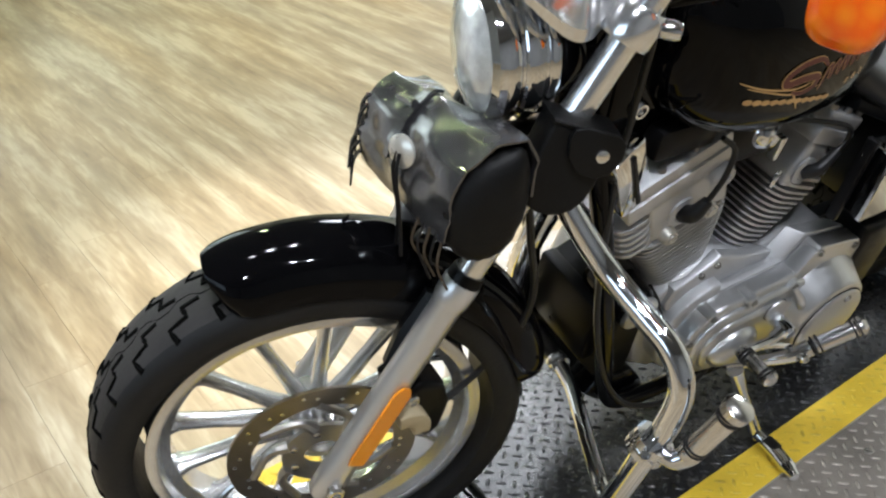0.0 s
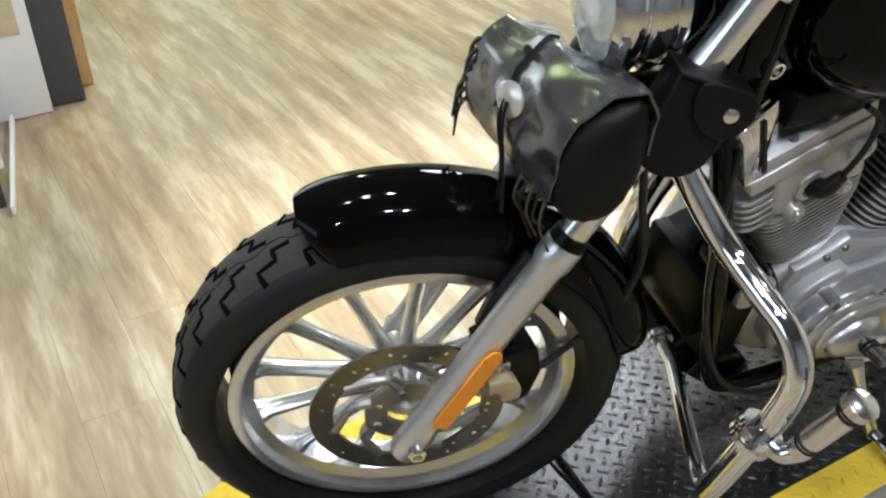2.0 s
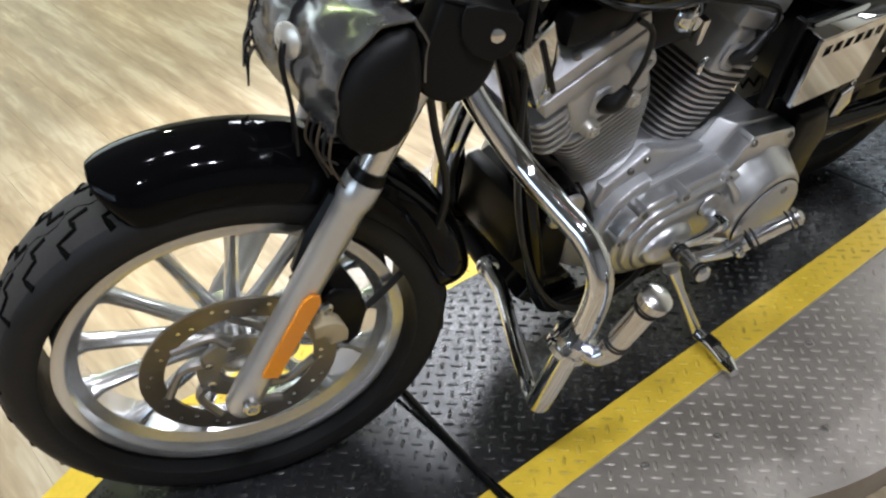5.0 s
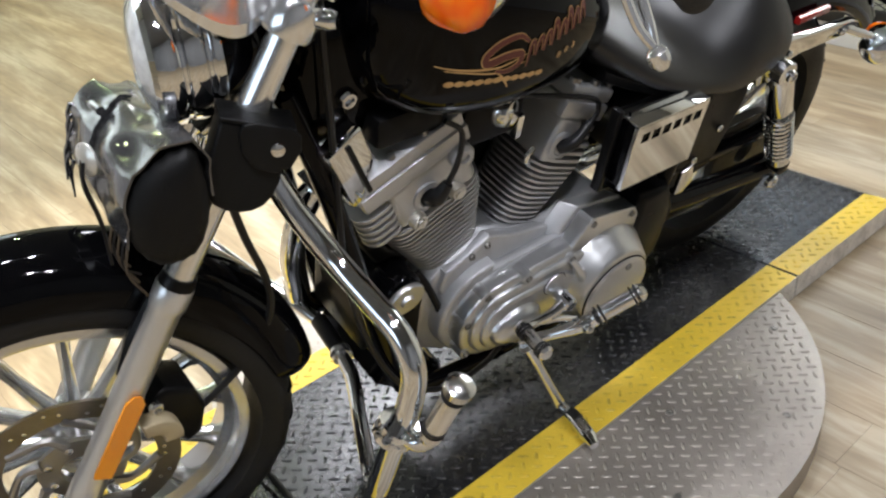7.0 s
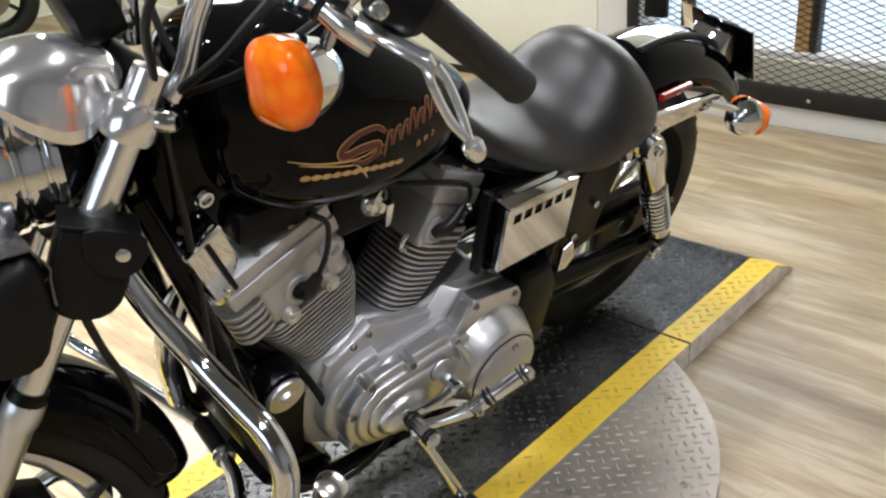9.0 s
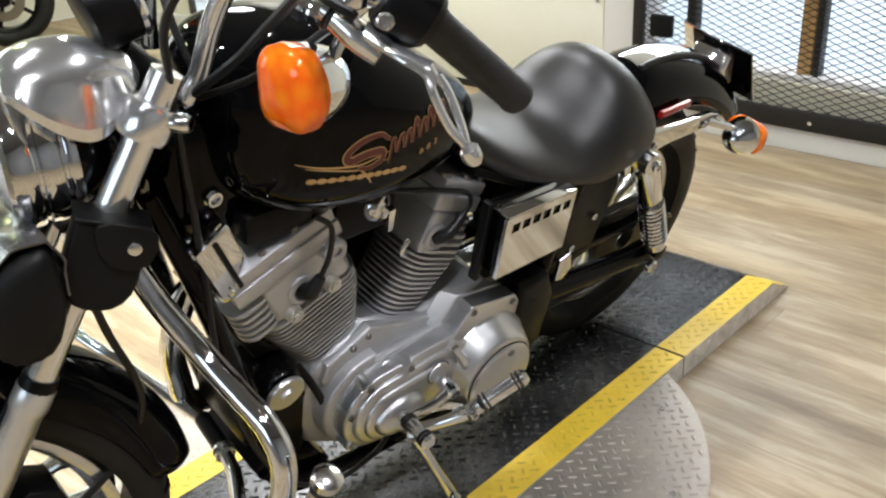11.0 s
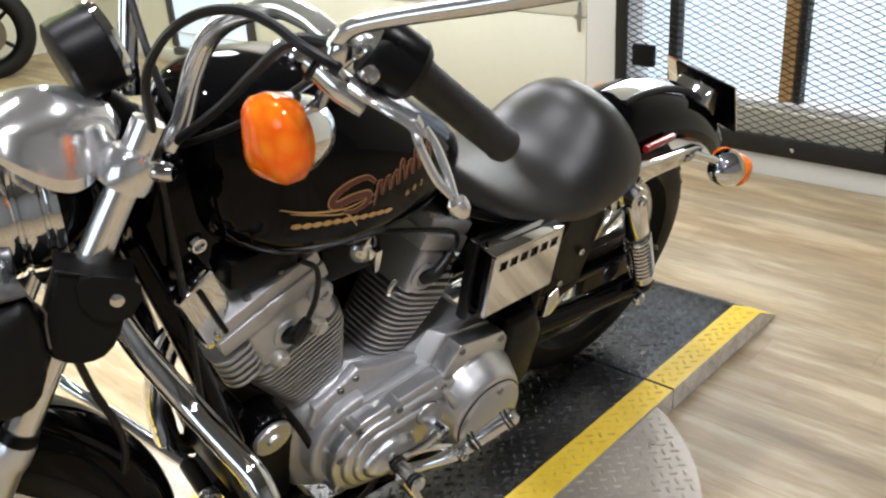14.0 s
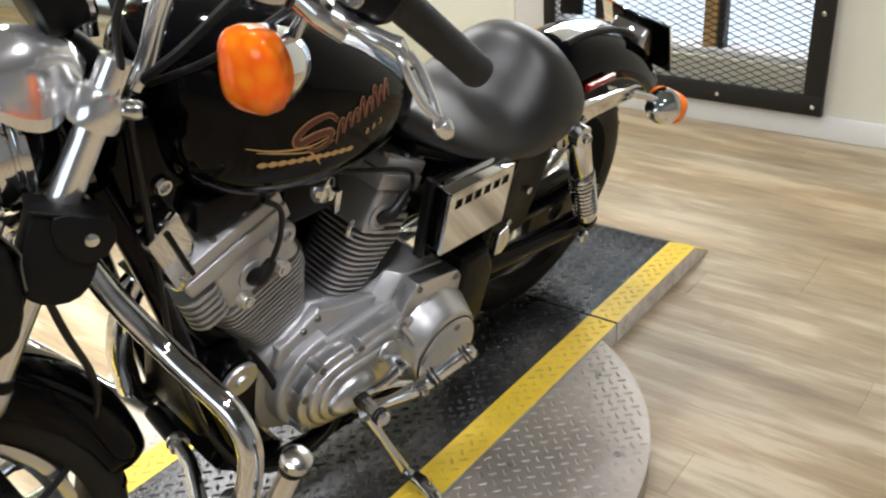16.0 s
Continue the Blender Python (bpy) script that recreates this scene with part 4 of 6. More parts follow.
# seat
SEAT = [(0.905, 0.020, 0.790, 0.812, 0.5), (0.912, 0.055, 0.765, 0.816, 0.5), (0.950, 0.095, 0.725, 0.806, 0.40), (1.020, 0.137, 0.686, 0.768, 0.36), (1.100, 0.157, 0.658, 0.738, 0.36), (1.170, 0.164, 0.634, 0.735, 0.32), (1.230, 0.166, 0.618, 0.762, 0.26),
        (1.290, 0.164, 0.612, 0.812, 0.24), (1.345, 0.160, 0.612, 0.822, 0.28), (1.392, 0.148, 0.616, 0.792, 0.34), (1.424, 0.122, 0.630, 0.748, 0.42), (1.440, 0.070, 0.652, 0.712, 0.5), (1.444, 0.02, 0.67, 0.695, 0.5)]
seat = part("seat", rings(blob(smooth_secs(SEAT), 2.05, 48)), VINYL, bike, "grey-black vinyl solo seat", 60)
pan = [(0.955, 0.085, 0.700, 0.735, 0.5), (1.05, 0.128, 0.668, 0.700, 0.5), (1.20, 0.135, 0.622, 0.660, 0.5), (1.33, 0.120, 0.606, 0.640, 0.5), (1.39, 0.08, 0.615, 0.650, 0.5)]
part("seat_pan", rings(blob(smooth_secs(pan), 4, 24)), SATIN, seat)

# rear fender, struts, lights
RFM = Matrix.Translation((1.524, 0, 0.311))
rf = fender(RFM, 0.462, 0.100, 36, 128, 0.085, "rear_fender", BLACK, "gloss black rear fender")
part("fender_stripe", moved(tube([(0.4645 * math.cos(radians(a)), -0.030, 0.4645 * math.sin(radians(a)) - 0.004) for a in range(44, 104, 6)], 0.008, 8), RFM), HOSE, rf)
part("fender_top_plate", moved(rings([[((0.4655 + dz) * math.cos(radians(a)), y, (0.4655 + dz) * math.sin(radians(a)) - 0.05 * (abs(y) / 0.098) ** 2) for dz, y in ((0, -0.028), (0.003, -0.026), (0.004, 0.0), (0.003, 0.026), (0, 0.028))] for a in range(58, 100, 4)]), RFM), CHROME, rf, "chrome fender rail plate")
for s in (-1, 1):
    st = part("fender_strut", prism([(1.318, 0.690), (1.345, 0.700), (1.60, 0.684), (1.632, 0.672), (1.628, 0.655), (1.58, 0.650), (1.44, 0.652), (1.40, 0.640), (1.36, 0.610), (1.335, 0.612), (1.322, 0.640)], s * 0.128, s * 0.146, 0.004), CHROME, bike, "chrome fender strut")
    for bx in (1.40, 1.575):
        part("strut_bolt", bolt((bx, s * 0.147, 0.665), (0, s, 0), 0.008, 0.006), CHROME, st)
part("side_reflector", prism([(1.448, 0.698), (1.545, 0.700), (1.547, 0.713), (1.450, 0.712)], -0.120, -0.106, 0.003), RED, bike, "red side reflector")
for s in (-1, 1):
    b = Vector((1.712, s * 0.176, 0.612))
    sg = signal(b, (1, 0.0, -0.02), 0.98, "turn_signal")
    part("signal_stalk", tube([(1.600, s * 0.140, 0.662), (1.650, s * 0.160, 0.645), (1.690, s * 0.172, 0.628)], 0.009, 10), CHROME, sg)
tl = part("tail_light", moved(box(-0.03, 0.05, -0.05, 0.05, -0.03, 0.035, 0.012, 3), Matrix.Translation((1.80, 0.0, 0.690)) @ Matrix.Rotation(radians(35), 4, "Y")), CHROME, bike, "chrome tail light housing")
part("tail_lens", moved(box(0.05, 0.062, -0.042, 0.042, -0.022, 0.026, 0.006), Matrix.Translation((1.80, 0.0, 0.690)) @ Matrix.Rotation(radians(35), 4, "Y")), RED, tl)
lp = part("licence_bracket", moved(box(-0.002, 0.002, -0.105, 0.085, -0.078, 0.078, 0.0012), Matrix.Translation((1.825, 0.005, 0.690)) @ Matrix.Rotation(radians(-32), 4, "Y")), CHROME, bike, "chrome licence plate backing")
part("plate_panel", moved(box(-0.006, -0.003, -0.105, 0.055, -0.078, 0.078, 0.001), Matrix.Translation((1.825, 0.005, 0.690)) @ Matrix.Rotation(radians(-32), 4, "Y")), BLACK, lp)

# battery cover with slots, oil tank side
BX0, BX1, BZ0, BZ1, BY = 0.945, 1.120, 0.552, 0.680, -0.185
cover = part("battery_cover", box(BX0, BX1, BY + 0.004, BY + 0.050, BZ0, BZ1, 0.004, 2), BLACK, bike, "chrome side cover with a row of slots")
xs = [BX0 + 0.016 + 0.026 * k for k in range(6)]
face = box(BX0, BX1, BY, BY + 0.003, BZ0, BZ1 - 0.034)
face = join(face, box(BX0, BX1, BY, BY + 0.003, BZ1 - 0.015, BZ1), box(BX0, xs[0] - 0.001, BY, BY + 0.003, BZ1 - 0.034, BZ1 - 0.015))
for i, x in enumerate(xs):
    nx = xs[i + 1] - 0.001 if i < 5 else BX1
    face = join(face, box(x + 0.018, nx, BY, BY + 0.003, BZ1 - 0.034, BZ1 - 0.015))
part("cover_face", face, CHROME, cover, "chrome face plate")
part("cover_top", join(box(BX0, BX1, BY, BY + 0.056, BZ1 + 0.0005, BZ1 + 0.004, 0.001), box(BX0 + 0.01, BX1 - 0.01, BY + 0.030, BY + 0.036, BZ1 + 0.004, BZ1 + 0.010)), CHROME, cover)
part("cover_edge", box(BX0 - 0.003, BX0 + 0.001, BY - 0.001, BY + 0.007, BZ0, BZ1, 0.001), CHROME, cover)
part("cover_bracket", box(BX0 - 0.020, BX0 - 0.008, BY + 0.030, BY + 0.050, BZ0 - 0.02, BZ1 + 0.02, 0.003), SATIN, cover, "black mounting strip")
part("oil_tank", box(0.90, 1.16, 0.02, 0.165, 0.50, 0.70, 0.03, 3), BLACK, bike, "gloss black oil tank")

# shocks
def coil(a, b, r, turns, wire, n=14):
    a, b = Vector(a), Vector(b)
    m = along(a, b)
    d = (b - a).length
    pts = [m @ Vector((r * math.cos(2 * math.pi * t / n), r * math.sin(2 * math.pi * t / n), d * t / (n * turns))) for t in range(n * turns + 1)]
    return tube(pts, wire, 6, straight=True)


for s in (-1, 1):
    a, b = Vector((1.368, s * 0.160, 0.648)), Vector((1.512, s * 0.168, 0.372))
    sh = part("shock_absorber", rod(a, b, [(0, 0.0), (0.019, 0.02), (0.024, 0.06), (0.026, 0.10), (0.026, 0.40), (0.022, 0.42), (0.014, 0.43), (0.014, 0.86), (0.024, 0.87), (0.024, 0.94), (0.012, 0.97), (0, 1.0)], 24), CHROME, bike, "chrome rear shock absorber")
    part("spring", coil(a.lerp(b, 0.42), a.lerp(b, 0.87), 0.0255, 10, 0.0042), CHROME, sh)
    part("shock_eye", rod(a + Vector((0, -0.022, 0)), a + Vector((0, 0.022, 0)), [(0, 0), (0.014, 0), (0.024, 0.1), (0.024, 0.9), (0.014, 1), (0, 1)]), CHROME, sh)
    part("shock_eye", rod(b + Vector((0, -0.020, 0)), b + Vector((0, 0.020, 0)), [(0, 0), (0.010, 0), (0.019, 0.1), (0.019, 0.9), (0.010, 1), (0, 1)]), SATIN, sh)
    part("shock_nut", bolt(a + Vector((0, s * 0.022, 0)), (0, s, 0), 0.012, 0.010), CHROME, sh)

# frame
def frame_tube(pts, r=0.017, label="gloss black frame tube"):
    return part("frame_tube", tube(pts, r, 12, 5), BLACK, bike, label)


NECK = Vector((0.418, 0.01, 0.955))
part("steering_head", rod(NECK - RAKE * 0.16, NECK + RAKE * 0.03, [(0, 0), (0.030, 0), (0.034, 0.1), (0.030, 0.2), (0.030, 0.8), (0.034, 0.9), (0.030, 1), (0, 1)]), BLACK, bike, "gloss black steering head")
part("neck_cover", rings(blob(smooth_secs([(0.395, 0.025, 0.80, 0.90, 0.5), (0.42, 0.048, 0.745, 0.935, 0.5), (0.47, 0.055, 0.730, 0.945, 0.5), (0.54, 0.055, 0.735, 0.93, 0.5), (0.60, 0.04, 0.76, 0.90, 0.5)]), 3.2, 28)), BLACK, bike, "gloss black frame gusset under the tank")
frame_tube([(0.43, 0.0, 0.86), (0.70, 0.0, 0.80), (0.98, 0.0, 0.70), (1.15, 0.0, 0.66)], 0.022)
for s in (-1, 1):
    frame_tube([(0.385, s * 0.035, 0.84), (0.425, s * 0.075, 0.70), (0.480, s * 0.098, 0.50), (0.530, s * 0.105, 0.32), (0.560, s * 0.110, 0.225), (0.610, s * 0.118, 0.180), (0.80, s * 0.125, 0.17), (1.02, s * 0.13, 0.19), (1.12, s * 0.135, 0.30), (1.16, s * 0.13, 0.50), (1.22, s * 0.12, 0.64)], 0.016)
    frame_tube([(1.00, s * 0.06, 0.70), (1.20, s * 0.115, 0.655), (1.36, s * 0.122, 0.640), (1.55, s * 0.124, 0.655)], 0.014)
    sa_ = part("swingarm", tube([(1.08, s * 0.118, 0.385), (1.25, s * 0.125, 0.360), (1.40, s * 0.130, 0.345), (1.545, s * 0.134, 0.338)], [0.030, 0.026, 0.024, 0.028], 14), BLACK, bike, "gloss black swingarm")
    part("axle_nut", bolt((1.524, s * 0.160, 0.315), (0, s, 0), 0.016, 0.014), CHROME, sa_)
for s in (-1, 1):
    part("tank_bolt", join(bolt((0.466, s * 0.052, 0.822), (0, s, 0), 0.015, 0.012)), CHROME, bike, "chrome gusset bolt")
part("rear_pulley", lathe([(0.03, -0.012), (0.098, -0.012), (0.102, -0.010), (0.102, 0.010), (0.098, 0.012), (0.03, 0.012)], 56, RM @ Matrix.Translation((0, -0.085, 0)) @ Matrix.Rotation(radians(90), 4, "X"), closed=True), IRON, bike, "dark drive pulley")
part("belt_guard", prism([(1.06, 0.455), (1.20, 0.452), (1.42, 0.435), (1.55, 0.435), (1.62, 0.40), (1.63, 0.385), (1.55, 0.415), (1.42, 0.418), (1.20, 0.432), (1.06, 0.435)], -0.125, -0.070, 0.004), BLACK, bike, "gloss black belt guard")
part("drive_belt", join(box(1.06, 1.54, -0.068, -0.042, 0.418, 0.424), box(1.06, 1.54, -0.068, -0.042, 0.212, 0.218)), HOSE, bike, "black drive belt")
hs = part("sprocket_cover", prism([(1.055, 0.470), (1.14, 0.462), (1.172, 0.40), (1.165, 0.28), (1.11, 0.235), (1.05, 0.25)], -0.165, -0.090, 0.018), SATIN, bike, "black sprocket cover")
part("foot_bracket", prism([(1.185, 0.465), (1.212, 0.475), (1.228, 0.432), (1.206, 0.408), (1.182, 0.412)], -0.150, -0.138, 0.004), CHROME_DULL, bike, "chrome passenger peg bracket")
part("side_panel", prism([(1.128, 0.690), (1.33, 0.645), (1.35, 0.58), (1.33, 0.50), (1.31, 0.42), (1.18, 0.40), (1.13, 0.46)], -0.125, -0.110, 0.004), SATIN, bike, "black frame panel")
for bx, bz in ((1.150, 0.655), (1.165, 0.520), (1.235, 0.465), (1.285, 0.525)):
    part("panel_bolt", bolt((bx, -0.128, bz), (0, -1, 0), 0.008, 0.008), CHROME, bike, "chrome bolt")
part("inner_fender", prism([(1.19, 0.66), (1.30, 0.65), (1.33, 0.60), (1.30, 0.52), (1.24, 0.42), (1.18, 0.40), (1.15, 0.5)], -0.095, 0.095, 0.01), SATIN, bike, "black inner fender")

# engine
CRANK = Vector((0.725, 0, 0.330))
part("crankcase", prism([(0.610, 0.300), (0.625, 0.245), (0.68, 0.205), (0.95, 0.200), (1.06, 0.24), (1.08, 0.40), (1.02, 0.450), (0.90, 0.440), (0.84, 0.445), (0.775, 0.462), (0.735, 0.472), (0.68, 0.450), (0.630, 0.415), (0.610, 0.37)], -0.092, 0.115, 0.010), ALU, bike, "grey aluminium crankcase")
web = part("case_web", prism([(0.640, 0.400), (0.652, 0.432), (0.690, 0.450), (0.722, 0.468), (0.738, 0.480), (0.758, 0.472), (0.80, 0.455), (0.86, 0.443), (0.93, 0.418), (0.93, 0.36), (0.66, 0.36)], -0.104, -0.080, 0.006), ALU, bike, "cast deck under the cylinders")
for bx, bz in ((0.733, 0.462), (0.702, 0.449)):
    part("deck_bolt", bolt((bx, -0.102, bz), (0, -1, 0.2), 0.0065, 0.007), SCREWS, web)
part("case_front", prism([(0.736 + 0.104 * math.cos(radians(d)), 0.328 + 0.104 * math.sin(radians(d))) for d in range(88, 271, 7)], -0.128, -0.088, 0.008), ALU, bike, "rounded front of the crankcase")


def fin(w, d, z, thick, corner):
    fb = box(-w, w, -d, d, z - thick, z + thick)
    vert = [e for e in fb.edges if abs(e.verts[0].co.z - e.verts[1].co.z) > thick]
    bmesh.ops.bevel(fb, geom=vert, offset=corner, segments=6, profile=0.5, affect="EDGES")
    return fb


def cylinder(base, tilt, front):
    """One finned cylinder with its head and rocker box; local z runs up the bore."""
    m = Matrix.Translation(base) @ Matrix.Rotation(radians(tilt), 4, "Y")
    out = Matrix.Rotation(radians(90), 4, "X")
    low = 0.118 if front else 0.146
    cyl = part("cylinder", moved(box(-0.044 if front else 0.014, 0.050 if front else 0.070, -0.056, 0.056, 0.090, 0.290, 0.02, 3), m), ALU, bike, "finned grey aluminium cylinder")
    count = 15 if front else 13
    for k in range(count):
        q = k / (count - 1)
        w = 0.060 + 0.034 * min(1, q * 1.25) if front else 0.050 + 0.014 * q
        dx = 0.008 if front else 0.030 + 0.020 * q
        deep, dy = (0.080 + 0.010 * q, 0) if front else (0.054 + 0.010 * q, -0.026)
        part("fin", moved(fin(w, deep, low + (0.277 - low) * q, 0.0020, 0.034), m @ Matrix.Translation((dx, dy, 0))), ALU, cyl)
    d = 0.088
    fx0, fx1 = (-0.086, 0.086) if front else (-0.014, 0.076)
    head = part("cylinder_head", moved(box(fx0 + (0.024 if front else 0), fx1 - (0 if front else 0.030), -d, 0.085, 0.284, 0.374, 0.010, 3), m), ALU, bike, "cast grey aluminium cylinder head")
    for k in range(5):
        z = 0.292 + 0.0155 * k
        fb = fin(0.036, 0.087, z, 0.0034, 0.026)
        part("fin", moved(moved(fb, Matrix.Translation((-0.084 if front else 0.062, -0.002, 0))), m), ALU, head)
        if not front and k < 3:
            part("fin", moved(fin(0.060, 0.0925, z, 0.0030, 0.030), m @ Matrix.Translation((0.047, 0, 0))), ALU, head)
    part("plug_recess", moved(lathe([(0, 0), (0.026, 0), (0.026, 0.004), (0.018, 0.006), (0.014, 0.002), (0, 0.002)], 24, Matrix.Translation((-0.004 if front else 0.010, -d, 0.322)) @ out), m), ALU, head)
    if front:
        part("head_boss", moved(lathe([(0, 0), (0.021, 0), (0.021, 0.014), (0.016, 0.020), (0.009, 0.020), (0.008, 0.014), (0, 0.014)], 24, Matrix.Translation((0.068, -d + 0.004, 0.356)) @ out), m), ALU, head)
        part("boss_rib", moved(lathe([(0, 0), (0.022, 0), (0.019, 0.055), (0, 0.055)], 20, Matrix.Translation((0.066, -d + 0.012, 0.300))), m), ALU, head)
    if front:
        for bx, bz in ((-0.034, 0.291), (0.043, 0.292)):
            part("head_bolt", moved(lathe([(0, 0), (0.0150, 0), (0.0150, 0.010), (0.0125, 0.016), (0.009, 0.016), (0.008, 0.020), (0, 0.020)], 20, Matrix.Translation((bx, -d + 0.002, bz)) @ out), m), BOLT, head, "zinc head bolt cap")
    else:
        hook = [m @ Vector(q) for q in ((-0.040, -d + 0.004, 0.284), (-0.060, -d - 0.004, 0.288), (-0.066, -d - 0.004, 0.302), (-0.054, -d, 0.312))]
        part("lead_clip", tube(hook, 0.0045, 8), SILVER, head, "bright wire clip")
    rb1 = part("rocker_box", moved(box(fx0 - 0.016, fx1 + 0.008, -d - 0.003, 0.088, 0.373, 0.404, 0.0035, 2), m), ALU, bike, "cast rocker box")
    part("rocker_cover", moved(box(fx0 - 0.014, fx1 + 0.006, -d - 0.001, 0.084, 0.4055, 0.432, 0.005, 2), m), ALU, rb1)
    for bx in (fx0 - 0.004, -0.03, 0.03, fx1 - 0.004):
        part("rocker_bolt", moved(lathe([(0, 0), (0.0065, 0), (0.0065, 0.008), (0, 0.008)], 10, Matrix.Translation((bx, -d + 0.010, 0.432))), m), SCREWS, rb1)
    plug = m @ Vector((-0.004 if front else 0.010, -d - 0.002, 0.318))
    top = Vector((0.600, -0.105, 0.770)) if front else Vector((0.760, -0.078, 0.742))
    if front:
        way = [plug, plug + Vector((0.002, -0.018, 0.014)), plug + Vector((0.014, -0.024, 0.040))]
        lead = [way[-1], plug + Vector((0.026, -0.026, 0.080)), plug + Vector((0.026, -0.024, 0.130)), top]
    else:
        way = [plug, plug + Vector((0.014, -0.016, 0.016)), plug + Vector((0.046, -0.014, 0.044))]
        lead = [way[-1], plug + Vector((0.058, -0.014, 0.066)), plug + Vector((0.030, -0.012, 0.098)), top]
    boot = part("plug_boot", tube(way, [0.0150, 0.0140, 0.0085] if front else [0.0120, 0.0115, 0.0075], 12), HOSE, bike, "black spark plug boot")
    part("plug_lead", tube(lead, 0.0045, 8), HOSE, boot)


cylinder(CRANK + Vector((0.0, 0, -0.005)), -22.5, True)
cylinder(CRANK + Vector((0.017, 0, -0.012)), 23.0, False)

# primary cover
def hull(circles, n=64):
    pts = []
    for x, z, r in circles:
        for k in range(n):
            a = 2 * math.pi * k / n
            pts.append((x + r * math.cos(a), z + r * math.sin(a)))
    pts = sorted(set(pts))

    def half(ps):
        h = []
        for p in ps:
            while len(h) > 1 and (h[-1][0] - h[-2][0]) * (p[1] - h[-2][1]) - (h[-1][1] - h[-2][1]) * (p[0] - h[-2][0]) <= 0:
                h.pop()
            h.append(p)
        return h
    a, b = half(pts), half(pts[::-1])
    return a[:-1] + b[:-1]


def facing(x, y, z):
    """A pose on the left flank whose z axis points out of the cover."""
    return Matrix.Translation((x, y, z)) @ Matrix.Rotation(radians(90), 4, "X")


CRANK_END, CLUTCH_END = (0.737, 0.326), (0.985, 0.320)
primary = part("primary_cover", prism(hull([(*CRANK_END, 0.086), (*CLUTCH_END, 0.108)], 40), -0.160, -0.100, 0.007, 4), ALU_POL, bike, "polished aluminium primary cover")
part("cover_lip", prism(hull([(*CRANK_END, 0.091), (*CLUTCH_END, 0.113)], 40), -0.126, -0.112, 0.002), ALU, primary)
part("cover_step", prism(hull([(0.741, 0.324, 0.072), (0.900, 0.328, 0.078)], 40), -0.170, -0.155, 0.008, 4), ALU_POL, primary, "raised step of the cover")
part("cover_step", prism(hull([(0.746, 0.322, 0.058), (0.860, 0.330, 0.054)], 40), -0.178, -0.165, 0.007, 4), ALU_POL, primary, "raised step of the cover")
bulge = []
for g, h in ((1.0, -0.174), (0.98, -0.182), (0.90, -0.190), (0.72, -0.196), (0.45, -0.199), (0.10, -0.200)):
    bulge.append([(0.762 + g * (0.058 * math.cos(a) * math.cos(0.10) + 0.036 * math.sin(a) * 0.10), h, 0.318 + g * 0.040 * math.sin(a)) for a in (2 * math.pi * k / 40 for k in range(40))])
part("front_bulge", rings(bulge), ALU_POL, primary, "smooth oval bulge", 60)
dome = [(0.0, 0.050), (0.080, 0.050), (0.083, 0.0485), (0.086, 0.044), (0.095, 0.026), (0.101, 0.013), (0.106, 0.004), (0.109, -0.004)]
part("clutch_dome", lathe(dome, 64, facing(0.985, -0.160, 0.318)), ALU_POL, primary, "domed clutch housing", 50)
derby = part("derby_cover", lathe([(0.0, 0.007), (0.070, 0.007), (0.076, 0.0055), (0.079, 0.002), (0.079, -0.001)], 56, facing(0.987, -0.211, 0.308)), ALU_POL, bike, "round clutch cover")
part("derby_gap", lathe([(0.0785, 0.0), (0.0815, 0.0), (0.0815, 0.0008), (0.0785, 0.0008)], 56, facing(0.987, -0.2108, 0.308), closed=True), GROOVE, derby)
part("rib", tube([(0.885, -0.172, 0.404), (0.905, -0.186, 0.372), (0.912, -0.192, 0.335)], [0.005, 0.010, 0.004], 10), ALU_POL, primary)
part("inspection_cover", lathe([(0.0, 0.004), (0.020, 0.004), (0.023, 0.003), (0.024, 0.0)], 32, facing(0.846, -0.178, 0.372)), ALU_POL, primary)
part("inspection_gap", lathe([(0.024, 0.0), (0.0255, 0.0), (0.0255, 0.0008), (0.024, 0.0008)], 32, facing(0.846, -0.178, 0.372), closed=True), GROOVE, primary)


def hewn(name, points, bevel, material, parent, label=""):
    """A bevelled block between flat faces."""
    hb = bmesh.new()
    for p in points:
        hb.verts.new(p)
    bmesh.ops.convex_hull(hb, input=hb.verts)
    bmesh.ops.dissolve_limit(hb, angle_limit=radians(4), verts=hb.verts, edges=hb.edges)
    bmesh.ops.bevel(hb, geom=list(hb.edges), offset=bevel, segments=3, profile=0.5, affect="EDGES")
    return part(name, hb, material, parent, label, 30)


